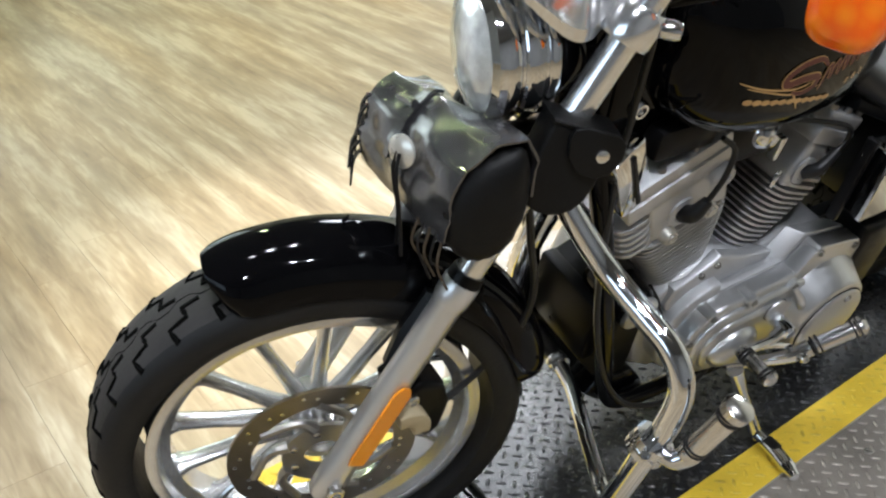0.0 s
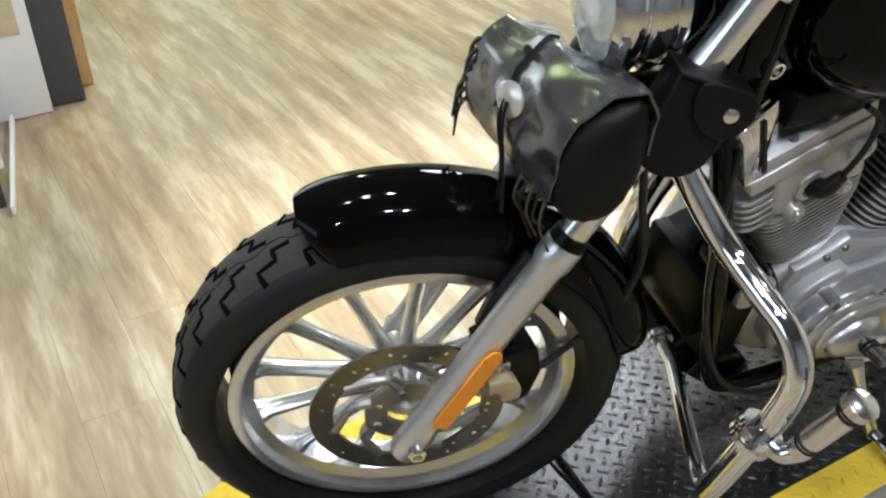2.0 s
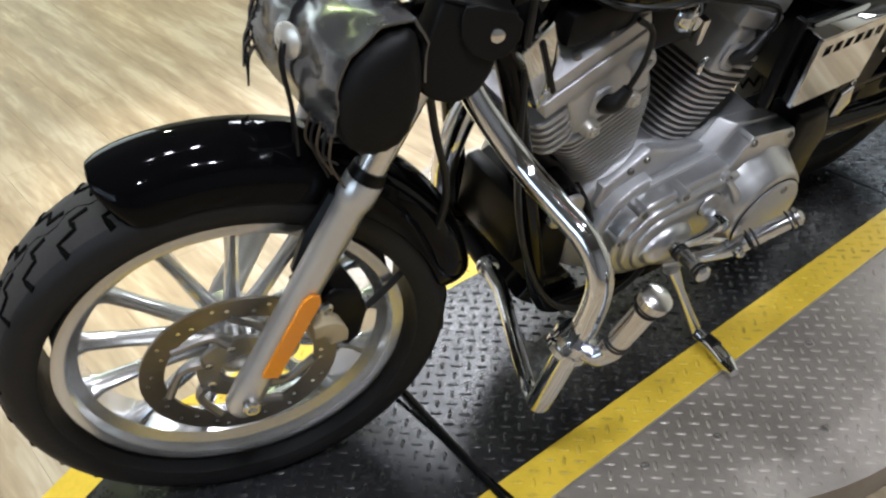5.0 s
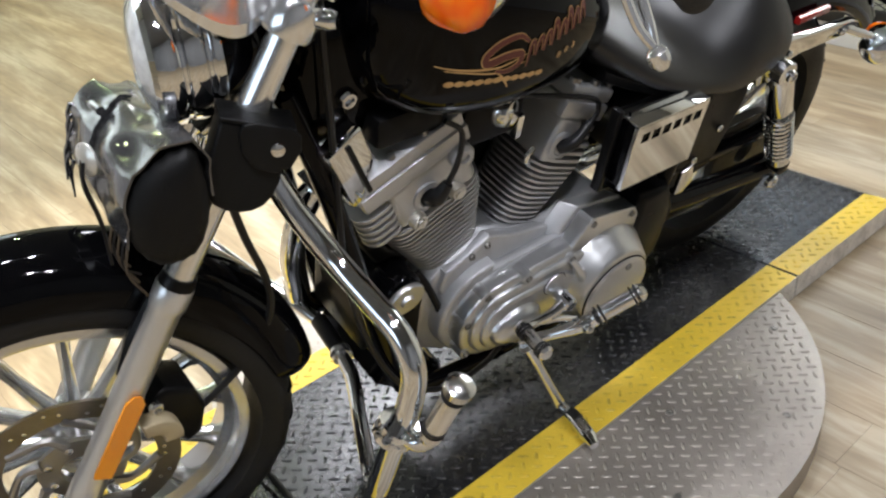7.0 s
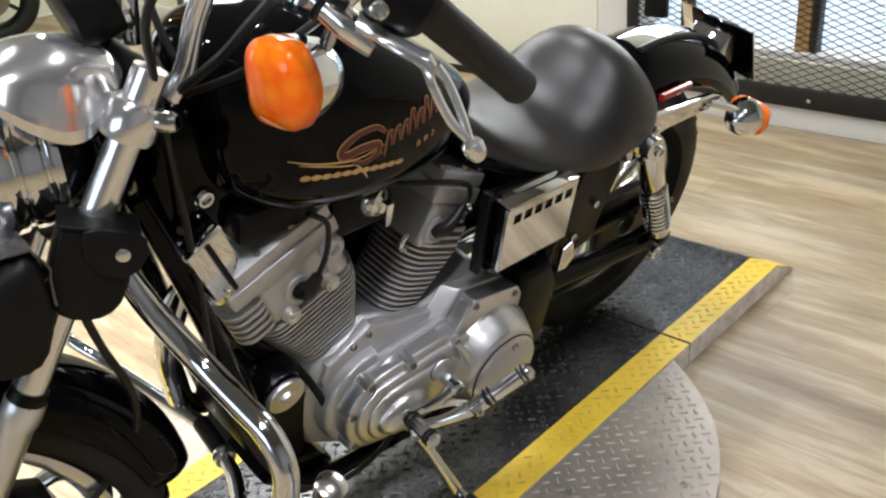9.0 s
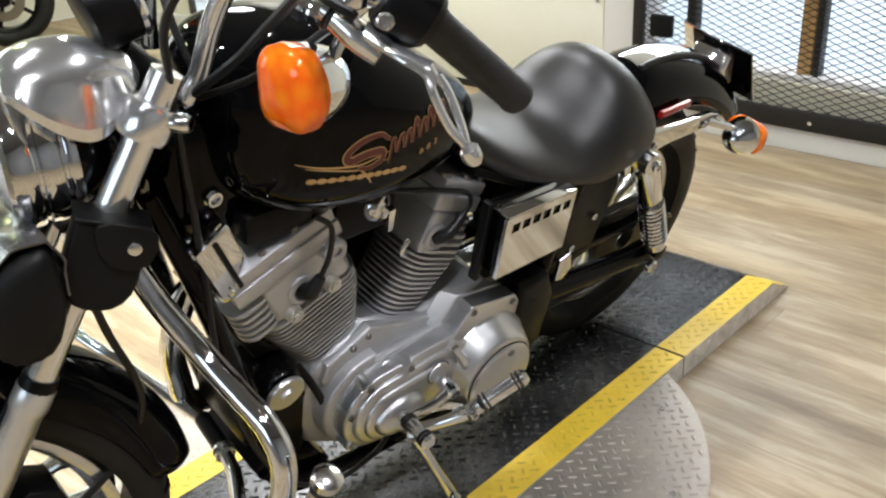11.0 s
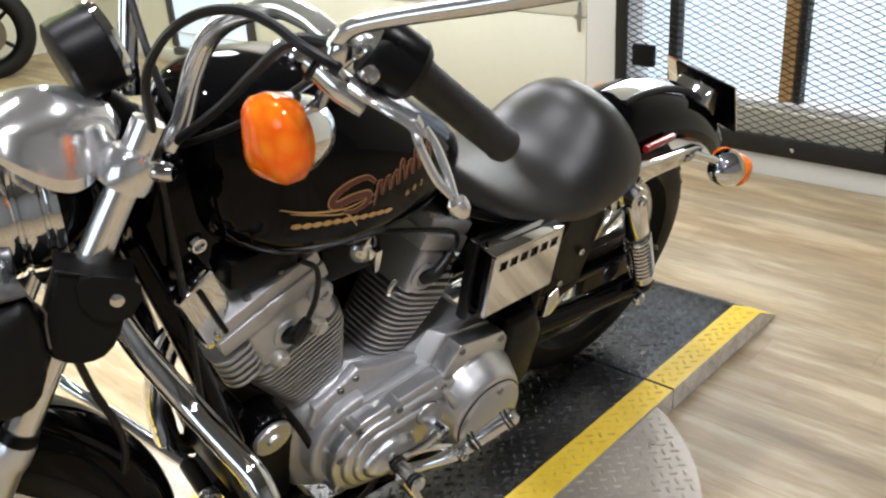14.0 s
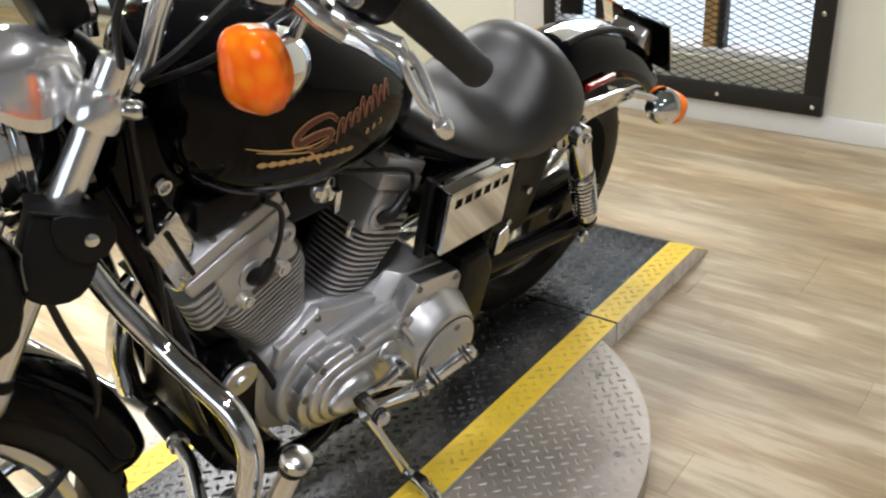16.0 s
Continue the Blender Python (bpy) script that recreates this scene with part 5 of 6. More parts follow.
OUTER = [(0.876, 0.395), (0.892, 0.420), (0.930, 0.474), (1.048, 0.450), (1.085, 0.395), (1.06, 0.34), (0.90, 0.34)]
st_ = hewn("starter_housing", [(x, y, z) for x, z in OUTER for y in (-0.160, -0.126)], 0.0035, ALU_POL, bike, "flat-sided polished starter housing")
hewn("starter_flange", [(x - 0.004 - (0.020 if y > -0.1 else 0), y, z + 0.004) for x, z in OUTER for y in (-0.124, -0.092)], 0.004, ALU, st_, "cast flange of the starter")
for p in ((0.934, -0.157, 0.460), (1.040, -0.157, 0.438), (0.889, -0.166, 0.404), (0.784, -0.165, 0.409), (0.702, -0.156, 0.397), (0.664, -0.157, 0.350), (0.672, -0.157, 0.272), (0.80, -0.162, 0.238), (1.082, -0.157, 0.375)):
    boss = part("screw_boss", lathe([(0.0, -0.030), (0.012, -0.030), (0.012, 0.002), (0.010, 0.004), (0.007, 0.004), (0.007, 0.0), (0.0, 0.0)], 18, facing(*p)), ALU_POL, primary)
    part("cover_screw", lathe([(0, 0), (0.0065, 0), (0.0065, 0.007), (0.0045, 0.008), (0.0035, 0.003), (0, 0.003)], 12, facing(*p)), SCREWS, boss)
for k in range(3):
    a = radians(82 + 120 * k)
    part("derby_screw", lathe([(0, 0), (0.0075, 0), (0.0075, 0.003), (0.004, 0.0035), (0.003, 0.001), (0, 0.001)], 12, facing(0.987 + 0.064 * math.cos(a), -0.218, 0.308 + 0.064 * math.sin(a))), SCREWS, derby)
part("cam_cover", prism([(0.60, 0.30), (0.64, 0.25), (0.82, 0.24), (0.86, 0.34), (0.80, 0.45), (0.64, 0.44)], 0.115, 0.16, 0.012), ALU_POL, bike, "polished cam cover")

# carburettor side, coil, horn, key, filter
part("air_cleaner", prism([(0.700, 0.660), (0.720, 0.560), (0.775, 0.430), (0.870, 0.400), (0.900, 0.450), (0.890, 0.600), (0.860, 0.680), (0.760, 0.700)], 0.050, 0.125, 0.014), SATIN, bike, "black air cleaner housing")
part("carburettor", join(box(0.70, 0.80, -0.03, 0.10, 0.64, 0.745, 0.015, 2), box(0.665, 0.79, -0.075, 0.0, 0.665, 0.745, 0.012, 2)), SATIN, bike, "black carburettor and intake")
ig = part("ignition_switch", rod((0.742, -0.060, 0.715), (0.752, -0.088, 0.716), [(0, 0), (0.026, 0), (0.028, 0.5), (0.022, 0.9), (0.014, 1), (0, 1)], 20), CHROME, bike, "chrome ignition switch")
part("ignition_key", prism([(0.750, 0.680), (0.760, 0.682), (0.762, 0.722), (0.748, 0.722)], -0.104, -0.089, 0.001), CHROME, ig)
hn = part("horn", moved(box(-0.034, 0.034, -0.016, 0.016, -0.060, 0.060, 0.008, 2), Matrix.Translation((0.466, -0.072, 0.722)) @ Matrix.Rotation(radians(-24), 4, "Y") @ Matrix.Rotation(radians(14), 4, "Z")), CHROME, bike, "chrome horn cover")
part("horn_rib", moved(box(-0.004, 0.004, -0.020, -0.015, -0.052, 0.052, 0.001, 1), Matrix.Translation((0.466, -0.072, 0.722)) @ Matrix.Rotation(radians(-24), 4, "Y") @ Matrix.Rotation(radians(14), 4, "Z")), SATIN, hn)
part("coil_box", box(0.50, 0.62, -0.085, -0.02, 0.735, 0.790, 0.012, 2), SATIN, bike, "black ignition coil")
fa, fb_ = Vector((0.556, -0.012, 0.450)), Vector((0.556, -0.112, 0.440))
flt = part("oil_filter", rod(fa, fb_, [(0, 0), (0.036, 0.0), (0.039, 0.06), (0.039, 0.9), (0.036, 0.97), (0.024, 1.0), (0, 1.0)], 32), BLACK, bike, "gloss black oil filter")
part("filter_cap", rod(fb_ - Vector((0, 0.001, 0)), fb_ + (fb_ - fa).normalized() * 0.010, [(0, 0), (0.034, 0.0), (0.035, 0.5), (0.033, 1), (0.013, 0.9), (0.011, 1.6), (0, 1.6)], 32), ALU_POL, flt, "silver end disc")
part("voltage_regulator", box(0.505, 0.535, -0.078, 0.078, 0.300, 0.425, 0.006, 2), SATIN, bike, "satin black regulator box")
part("front_mount", prism([(0.545, 0.400), (0.600, 0.420), (0.622, 0.380), (0.622, 0.235), (0.590, 0.205), (0.545, 0.245)], -0.090, 0.095, 0.010), SATIN, bike, "satin black front engine mount")
part("mount_strap", prism([(0.468, 0.600), (0.500, 0.610), (0.560, 0.505), (0.610, 0.470), (0.600, 0.445), (0.535, 0.480)], -0.060, 0.080, 0.008), SATIN, bike, "satin black upper engine strap")
part("oil_line", tube([(0.60, -0.085, 0.45), (0.615, -0.100, 0.42), (0.635, -0.105, 0.375), (0.645, -0.110, 0.345)], 0.007, 8), SATIN, bike)
part("front_pipe", tube([(0.56, 0.03, 0.60), (0.492, 0.055, 0.575), (0.460, 0.065, 0.48), (0.468, 0.080, 0.37), (0.53, 0.11, 0.24), (0.80, 0.19, 0.19), (1.30, 0.20, 0.22), (1.85, 0.21, 0.27)], [0.022, 0.022, 0.022, 0.022, 0.024, 0.030, 0.040, 0.042], 16), CHROME, bike, "chrome exhaust pipe")
part("lower_guard", prism([(0.53, 0.21), (0.59, 0.15), (0.66, 0.14), (0.68, 0.17), (0.64, 0.22), (0.56, 0.25)], -0.10, 0.10, 0.012), BLACK, bike, "gloss black lower frame plate")

# crash bar and highway peg
crash = part("crash_bar", tube([(0.352, -0.045, 0.745), (0.366, -0.085, 0.700), (0.392, -0.150, 0.645), (0.404, -0.220, 0.622), (0.412, -0.280, 0.604), (0.412, -0.318, 0.566), (0.402, -0.328, 0.503), (0.388, -0.327, 0.455), (0.374, -0.323, 0.360), (0.371, -0.318, 0.318)], 0.0180, 18, 7), CHROME, bike, "bent chrome crash bar")
part("crash_brace", tube([(0.370, -0.316, 0.318), (0.374, -0.300, 0.311), (0.384, -0.276, 0.311), (0.424, -0.194, 0.301), (0.460, -0.122, 0.292), (0.470, -0.095, 0.289), (0.479, -0.052, 0.288)], 0.0125, 14, 5), CHROME, crash)
part("brace_collar", rod((0.477, -0.064, 0.2885), (0.480, -0.046, 0.288), [(0.010, 0), (0.018, 0), (0.019, 0.3), (0.016, 0.5), (0.019, 0.7), (0.018, 1), (0.010, 1)], 20), SILVER, crash)
part("rubber_sleeve", rod((0.480, -0.048, 0.288), (0.486, 0.030, 0.290), [(0, 0), (0.0145, 0), (0.0150, 0.1), (0.0150, 0.9), (0.0145, 1), (0, 1)], 18), HOSE, crash, "black rubber sleeve")
part("crash_bar", tube([(0.365, 0.075, 0.735), (0.376, 0.110, 0.690), (0.405, 0.185, 0.630), (0.430, 0.260, 0.592), (0.440, 0.325, 0.562), (0.438, 0.352, 0.515), (0.420, 0.346, 0.455), (0.398, 0.335, 0.345), (0.398, 0.325, 0.305), (0.43, 0.24, 0.290), (0.486, 0.028, 0.290)], [0.018] * 8 + [0.0125] * 3, 16, 7), CHROME, bike, "bent chrome crash bar")
cl = part("peg_clamp", join(rod((0.391, -0.328, 0.478), (0.381, -0.325, 0.452), [(0.018, 0), (0.030, 0), (0.030, 0.3), (0.026, 0.35), (0.026, 0.65), (0.030, 0.7), (0.030, 1), (0.018, 1)], 24), tube([(0.388, -0.345, 0.470), (0.398, -0.362, 0.470), (0.410, -0.372, 0.485)], [0.013, 0.014, 0.015], 12)), CHROME, bike, "chrome peg clamp")
part("clamp_screw", bolt((0.362, -0.340, 0.478), (-0.6, -0.5, 0.6), 0.008, 0.010), CHROME, cl)
pg = part("highway_peg", rod((0.408, -0.370, 0.480), (0.428, -0.392, 0.610), [(0, 0), (0.015, 0), (0.017, 0.10), (0.0155, 0.12), (0.0155, 0.85), (0.020, 0.87), (0.021, 0.97), (0.015, 1), (0, 1)], 24), CHROME_DULL, bike, "chrome highway peg with rubber rings")
for t in (0.17, 0.22, 0.78, 0.83):
    a, b = Vector((0.408, -0.370, 0.480)), Vector((0.428, -0.392, 0.610))
    part("rubber_ring", rod(a.lerp(b, t - 0.014), a.lerp(b, t + 0.014), [(0.012, 0), (0.0175, 0.2), (0.0175, 0.8), (0.012, 1)], 20), HOSE, pg)

pr = part("highway_peg", rod((0.425, 0.362, 0.470), (0.442, 0.382, 0.588), [(0, 0), (0.015, 0), (0.017, 0.10), (0.0155, 0.12), (0.0155, 0.85), (0.020, 0.87), (0.021, 0.97), (0.015, 1), (0, 1)], 24), CHROME_DULL, bike, "chrome highway peg with rubber rings")
part("rubber_ring", rod((0.4385, 0.378, 0.564), (0.4395, 0.379, 0.571), [(0.012, 0), (0.0185, 0.2), (0.0185, 0.8), (0.012, 1)], 20), HOSE, pr)

# rider controls on the left
PA, PB = Vector((0.894, -0.242, 0.306)), Vector((0.980, -0.276, 0.372))
pp = part("foot_peg", rod(PA, PB, [(0, 0), (0.014, 0), (0.016, 0.08), (0.013, 0.12), (0.0150, 0.16), (0.0150, 0.82), (0.017, 0.84), (0.017, 0.93), (0.010, 1), (0, 1)], 20), CHROME_DULL, bike, "chrome rider foot peg")
for t in (0.14, 0.22, 0.78, 0.86):
    part("rubber_ring", rod(PA.lerp(PB, t - 0.022), PA.lerp(PB, t + 0.022), [(0.012, 0), (0.0185, 0.2), (0.0185, 0.8), (0.012, 1)], 20), HOSE, pp)
part("peg_mount", tube([(0.800, -0.170, 0.235), (0.840, -0.205, 0.262), (0.872, -0.232, 0.290), (0.896, -0.243, 0.308)], [0.012, 0.010, 0.013, 0.016], 12), CHROME, pp)
part("mount_bolt", bolt((0.880, -0.246, 0.300), (-0.1, -0.9, 0.4), 0.010, 0.014), CHROME, pp)
sl = part("shift_lever", tube([(0.852, -0.206, 0.345), (0.815, -0.212, 0.342), (0.775, -0.212, 0.343), (0.745, -0.212, 0.345)], [0.013, 0.009, 0.008, 0.010], 12), CHROME, bike, "chrome shift lever")
part("shift_clamp", rod((0.856, -0.176, 0.350), (0.854, -0.222, 0.346), [(0, 0), (0.012, 0), (0.015, 0.3), (0.015, 0.9), (0.011, 1), (0, 1)], 18), CHROME, sl)
SA, SB = Vector((0.745, -0.206, 0.346)), Vector((0.735, -0.286, 0.356))
peg2 = part("shift_peg", rod(SA, SB, [(0, 0), (0.013, 0), (0.014, 0.1), (0.0125, 0.15), (0.0125, 0.80), (0.0145, 0.84), (0.0145, 0.95), (0.010, 1), (0, 1)], 18), CHROME_DULL, sl)
for t in (0.18, 0.27, 0.78, 0.88):
    part("rubber_ring", rod(SA.lerp(SB, t - 0.028), SA.lerp(SB, t + 0.028), [(0.010, 0), (0.0158, 0.2), (0.0158, 0.8), (0.010, 1)], 18), HOSE, peg2)
part("shift_rod", tube([(0.775, -0.200, 0.322), (0.800, -0.208, 0.326), (0.835, -0.216, 0.322), (0.872, -0.226, 0.308)], 0.006, 8), CHROME, sl)
JOINT = Vector((0.859, -0.255, 0.096))
LEGTOP = Vector((0.800, -0.190, 0.240))
FOOT = [JOINT + sd_ for sd_ in (Vector((0, 0, 0)), Vector((0.003, -0.030, -0.002)), Vector((-0.001, -0.056, 0.003)), Vector((-0.010, -0.090, 0.009)), Vector((-0.018, -0.116, 0.013)))]
stand = part("side_stand", tube([LEGTOP, LEGTOP.lerp(JOINT, 0.35), LEGTOP.lerp(JOINT, 0.7), JOINT], [0.016, 0.010, 0.011, 0.013], 12), SILVER, bike, "chrome side stand")
sd = (JOINT - LEGTOP).normalized()
part("stand_knuckle", moved(box(-0.011, 0.011, -0.008, 0.008, -0.020, 0.020, 0.004, 2), along(JOINT, JOINT + sd)), SILVER, stand, "square chrome knuckle")
part("stand_pivot", bolt(JOINT + Vector((-0.004, -0.009, 0.005)), (-0.4, -0.8, 0.4), 0.006, 0.004), SATIN, stand)
part("stand_foot", tube(FOOT, [0.011, 0.013, 0.015, 0.016, 0.010], 12), CHROME, stand, "forged chrome stand foot")
part("foot_pad", tube([FOOT[1] + Vector((0, 0, 0.008)), FOOT[2] + Vector((0, 0, 0.009))], [0.010, 0.011], 10, straight=True), HOSE, stand, "black rubber stop")

# cables and hoses
for nm, pts, r in (("clutch_cable", [(0.425, -0.375, 1.222), (0.403, -0.345, 1.237), (0.398, -0.310, 1.243), (0.389, -0.270, 1.242), (0.370, -0.230, 1.225), (0.357, -0.190, 1.185), (0.359, -0.150, 1.122), (0.386, -0.110, 1.032), (0.400, -0.100, 0.940), (0.418, -0.090, 0.84), (0.432, -0.085, 0.74), (0.445, -0.115, 0.52), (0.50, -0.13, 0.34), (0.56, -0.15, 0.24), (0.64, -0.165, 0.205), (0.72, -0.165, 0.215), (0.765, -0.160, 0.245)], 0.0050),
                   ("wiring_sheath", [(0.435, -0.360, 1.235), (0.415, -0.320, 1.228), (0.442, -0.220, 1.147), (0.452, -0.140, 1.068), (0.435, -0.080, 1.003), (0.43, -0.04, 0.97)], 0.0062),
                   ("wiring_sheath", [(0.452, -0.330, 1.20), (0.455, -0.240, 1.118), (0.462, -0.150, 1.045), (0.44, -0.075, 0.990)], 0.0045),
                   ("brake_hose", [(0.262, -0.100, 0.800), (0.285, -0.105, 0.700), (0.315, -0.105, 0.600), (0.318, -0.10, 0.52), (0.280, -0.092, 0.440), (0.215, -0.090, 0.385), (0.172, -0.090, 0.372)], 0.0055),
                   ("throttle_cable", [(0.60, 0.34, 1.23), (0.50, 0.22, 1.22), (0.45, 0.05, 1.12), (0.45, -0.03, 1.02), (0.50, -0.03, 0.96)], 0.005),
                   ("speedo_cable", [(0.39, -0.02, 1.03), (0.35, 0.03, 0.98), (0.31, 0.06, 0.90), (0.27, 0.08, 0.76)], 0.004)):
    part(nm, tube(pts, r, 8, 6), HOSE, bike, "black rubber cable")

# ---- leather bags strapped to the fork ----
bag = thing("tool_bag", "rolled black leather tool bag strapped to the fork", "bag", BIKE)
BA = Vector((0.182, -0.130, 0.802))
BV = (STEER.to_3x3() @ Vector((0, 1, 0.0))).normalized()
BL = 0.250
BU = Vector((0, 0, 1)) - BV * BV.z
BF = BU.cross(BV).normalized()
BF = BF if BF.x < 0 else -BF
rngb = random.Random(3)
BODY_A = [(-0.032, 0.086), (-0.043, 0.055), (-0.045, 0.0), (-0.028, -0.050), (0.0, -0.066), (0.026, -0.060), (0.044, -0.030), (0.046, 0.012), (0.029, 0.054), (0.0, 0.078)]
BODY_B = [(0.005, 0.044), (-0.004, 0.016), (-0.004, -0.040), (0.012, -0.080), (0.036, -0.092), (0.060, -0.084), (0.080, -0.052), (0.084, -0.020), (0.070, 0.020), (0.040, 0.044)]


def bag_at(t, f, u):
    return BA + BV * (BL * t) + BF * f + BU * u


def round_loop(pts, steps=4):
    out, k = [], len(pts)
    for i in range(k):
        a, b, c, d = (np.array(pts[(i + j) % k]) for j in (-1, 0, 1, 2))
        for q in range(steps):
            t = q / steps
            out.append(0.5 * (2 * b + (c - a) * t + (2 * a - 5 * b + 4 * c - d) * t * t + (3 * b - 3 * c + d - a) * t ** 3))
    return out


LA, LB = round_loop(BODY_A), round_loop(BODY_B)
bl = []
for t, g in ((-0.080, 0.10), (-0.076, 0.42), (-0.064, 0.66), (-0.044, 0.84), (-0.018, 0.95), (0.0, 0.98), (0.03, 1.0), (0.2, 1.0), (0.4, 0.99), (0.6, 0.99), (0.8, 1.0), (0.95, 0.98), (0.99, 0.86), (1.0, 0.5)):
    lp = []
    for k, (pa, pb) in enumerate(zip(LA, LB)):
        ca, cb = np.mean(LA, axis=0), np.mean(LB, axis=0)
        c = ca + (cb - ca) * t
        v = c + (pa + (pb - pa) * t - c) * g * (1 + 0.02 * math.sin(3.1 * k + 11 * t))
        lp.append(bag_at(t, v[0], v[1]))
    bl.append(lp)
part("bag_body", rings(bl), LEATHER_DULL, bag, "rolled leather body", 50)
FLAP_A = [(-0.048, 0.020), (-0.046, 0.062), (-0.034, 0.094), (0.002, 0.088), (0.034, 0.062), (0.048, 0.016), (0.051, -0.034)]
FLAP_B = [(-0.010, -0.010), (-0.006, 0.030), (0.010, 0.050), (0.046, 0.060), (0.079, 0.026), (0.092, -0.020), (0.086, -0.066)]


def flap_at(t, k, lift=0.0):
    """A point of the flap: t along the bag, k from the back edge over the ridge to the front hem."""
    i = min(int(k), 5)
    q = k - i
    pa = np.array(FLAP_A[i]) * (1 - q) + np.array(FLAP_A[i + 1]) * q
    pb = np.array(FLAP_B[i]) * (1 - q) + np.array(FLAP_B[i + 1]) * q
    tt = t + (0.06 * math.sin(2.4 * t * math.pi) if 2 < k < 4.5 else 0)
    v = pa + (pb - pa) * tt
    c = np.array((0.005, 0.015)) * (1 - t) + np.array((0.04, -0.01)) * t
    away = (v - c) / np.linalg.norm(v - c)
    dent = 0.0060 * math.sin(8.2 * t + 1.4 * k) * math.sin(1.9 * k + 2.2 * t) + 0.0018 * math.sin(17 * t - 2.6 * k)
    v = v + away * (dent * (0.35 if k < 1 or k > 5.5 else 1.0) + 0.003 + lift)
    return bag_at(t, v[0], v[1])


fl = []
for i in range(25):
    t = -0.01 + 1.01 * i / 24
    ks = [6 * j / 30 for j in range(31)]
    fl.append([flap_at(t, k) for k in ks] + [flap_at(t, k, -0.003) for k in ks[::-1]])
part("bag_flap", rings(fl), LEATHER, bag, "shiny creased leather flap", 70)
CO = flap_at(0.43, 4.5, 0.006)
cn = (BF * 0.80 - BV * 0.45 + BU * 0.10).normalized()
part("concho", rod(CO + cn * 0.004, CO + cn * 0.014, [(0, 0), (0.0205, 0), (0.0210, 0.3), (0.014, 0.7), (0.006, 0.8), (0, 0.8)], 28), BOLT, bag, "round silver concho")
for k in range(2):
    d = BV * (0.004 * (k * 2 - 1))
    part("thong", tube([CO + cn * 0.012 + d, CO + cn * 0.016 - BU * 0.03 + d * 2, CO + cn * 0.004 - BU * 0.09 + d, CO - BU * 0.150 + d * 3], 0.0025, 6), HOSE, bag)
sp = []
for j in range(14):
    k = 2.6 + 2.3 * j / 13
    ps = [flap_at(0.66 - 0.006 * j + w, k, h) for w, h in ((-0.035, 0.001), (-0.035, 0.006), (0.035, 0.006), (0.035, 0.001))]
    sp.append(ps)
part("strap", rings(sp), LEATHER, bag, "leather strap")
kp = [flap_at(0.60 + 0.02 * j, 3.6, 0.010) for j in range(9)]
part("strap_keeper", tube(kp, 0.006, 8), LEATHER, bag)
for k in range(7):
    p0 = flap_at(1.0, 3.9 + 0.30 * k, 0.001)
    tip = p0 + BF * rngb.uniform(0.004, 0.012) + BV * rngb.uniform(0.004, 0.012) - BU * rngb.uniform(0.045, 0.070)
    part("fringe", tube([p0, p0 + BF * 0.006 + BV * 0.008 - BU * 0.020, tip], [0.0030, 0.0030, 0.0016], 5), LEATHER, bag, "cut leather fringe")
for k in range(5):
    p0 = bag_at(0.02 + 0.055 * k, 0.050 + 0.003 * k, -0.030 - 0.002 * k)
    part("fringe", tube([p0, p0 + BF * 0.006 - BU * 0.035 + BV * rngb.uniform(-0.010, 0.004), p0 - BU * rngb.uniform(0.055, 0.085) + BV * rngb.uniform(-0.012, 0.004) - BF * 0.012], 0.0017, 5), HOSE if k % 2 else WOOD_TIE, bag)

pouch = thing("leather_pouch", "small black leather pouch with a snap flap on the fork tube", "pouch", BIKE)
PC = Vector((0.286, -0.122, 0.852))
PX = Vector((0.90, -0.35, 0.05)).normalized()
PZ = (RAKE - PX * RAKE.dot(PX)).normalized()
PZ = (PZ * 0.95 + Vector((0, 0, 0.05)))
PZ = (PZ - PX * PZ.dot(PX)).normalized()
roll = radians(18)
PX, PZ = PX * math.cos(roll) - PZ * math.sin(roll), PZ * math.cos(roll) + PX * math.sin(roll)
PY = PZ.cross(PX).normalized()
PM = Matrix((PX.to_4d(), PY.to_4d(), PZ.to_4d(), (0, 0, 0, 1))).transposed()
PM[0][3], PM[1][3], PM[2][3] = PC.x, PC.y, PC.z
PM[3][0] = PM[3][1] = PM[3][2] = 0
out = [(-0.046, -0.020), (-0.045, -0.040), (-0.039, -0.055), (-0.028, -0.066), (-0.014, -0.071), (0.002, -0.071), (0.016, -0.067), (0.028, -0.058), (0.036, -0.044), (0.040, -0.024), (0.041, 0.044), (-0.042, 0.044)]
part("pouch_body", moved(prism(out, -0.026, 0.022, 0.006), PM), LEATHER_DULL, pouch, "matt leather body")
fo = [(-0.018, 0.044), (-0.004, 0.050), (0.036, 0.050), (0.049, 0.042), (0.053, 0.024), (0.046, 0.002), (0.030, -0.008), (0.006, -0.006), (-0.012, 0.010), (-0.020, 0.034)]
part("pouch_flap", moved(prism(fo, -0.034, -0.027, 0.002), PM), LEATHER_DULL, pouch, "rounded flap")
part("pouch_lid", moved(prism([(-0.044, 0.043), (0.043, 0.043), (0.043, 0.048), (-0.044, 0.048)], -0.029, 0.024, 0.002), PM), LEATHER_DULL, pouch)
part("snap", moved(lathe([(0, 0), (0.0085, 0), (0.008, 0.002), (0.004, 0.004), (0, 0.004)], 20, Matrix.Translation((0.026, -0.034, 0.022)) @ Matrix.Rotation(radians(90), 4, "X")), PM), CHROME_DULL, pouch, "nickel snap button")

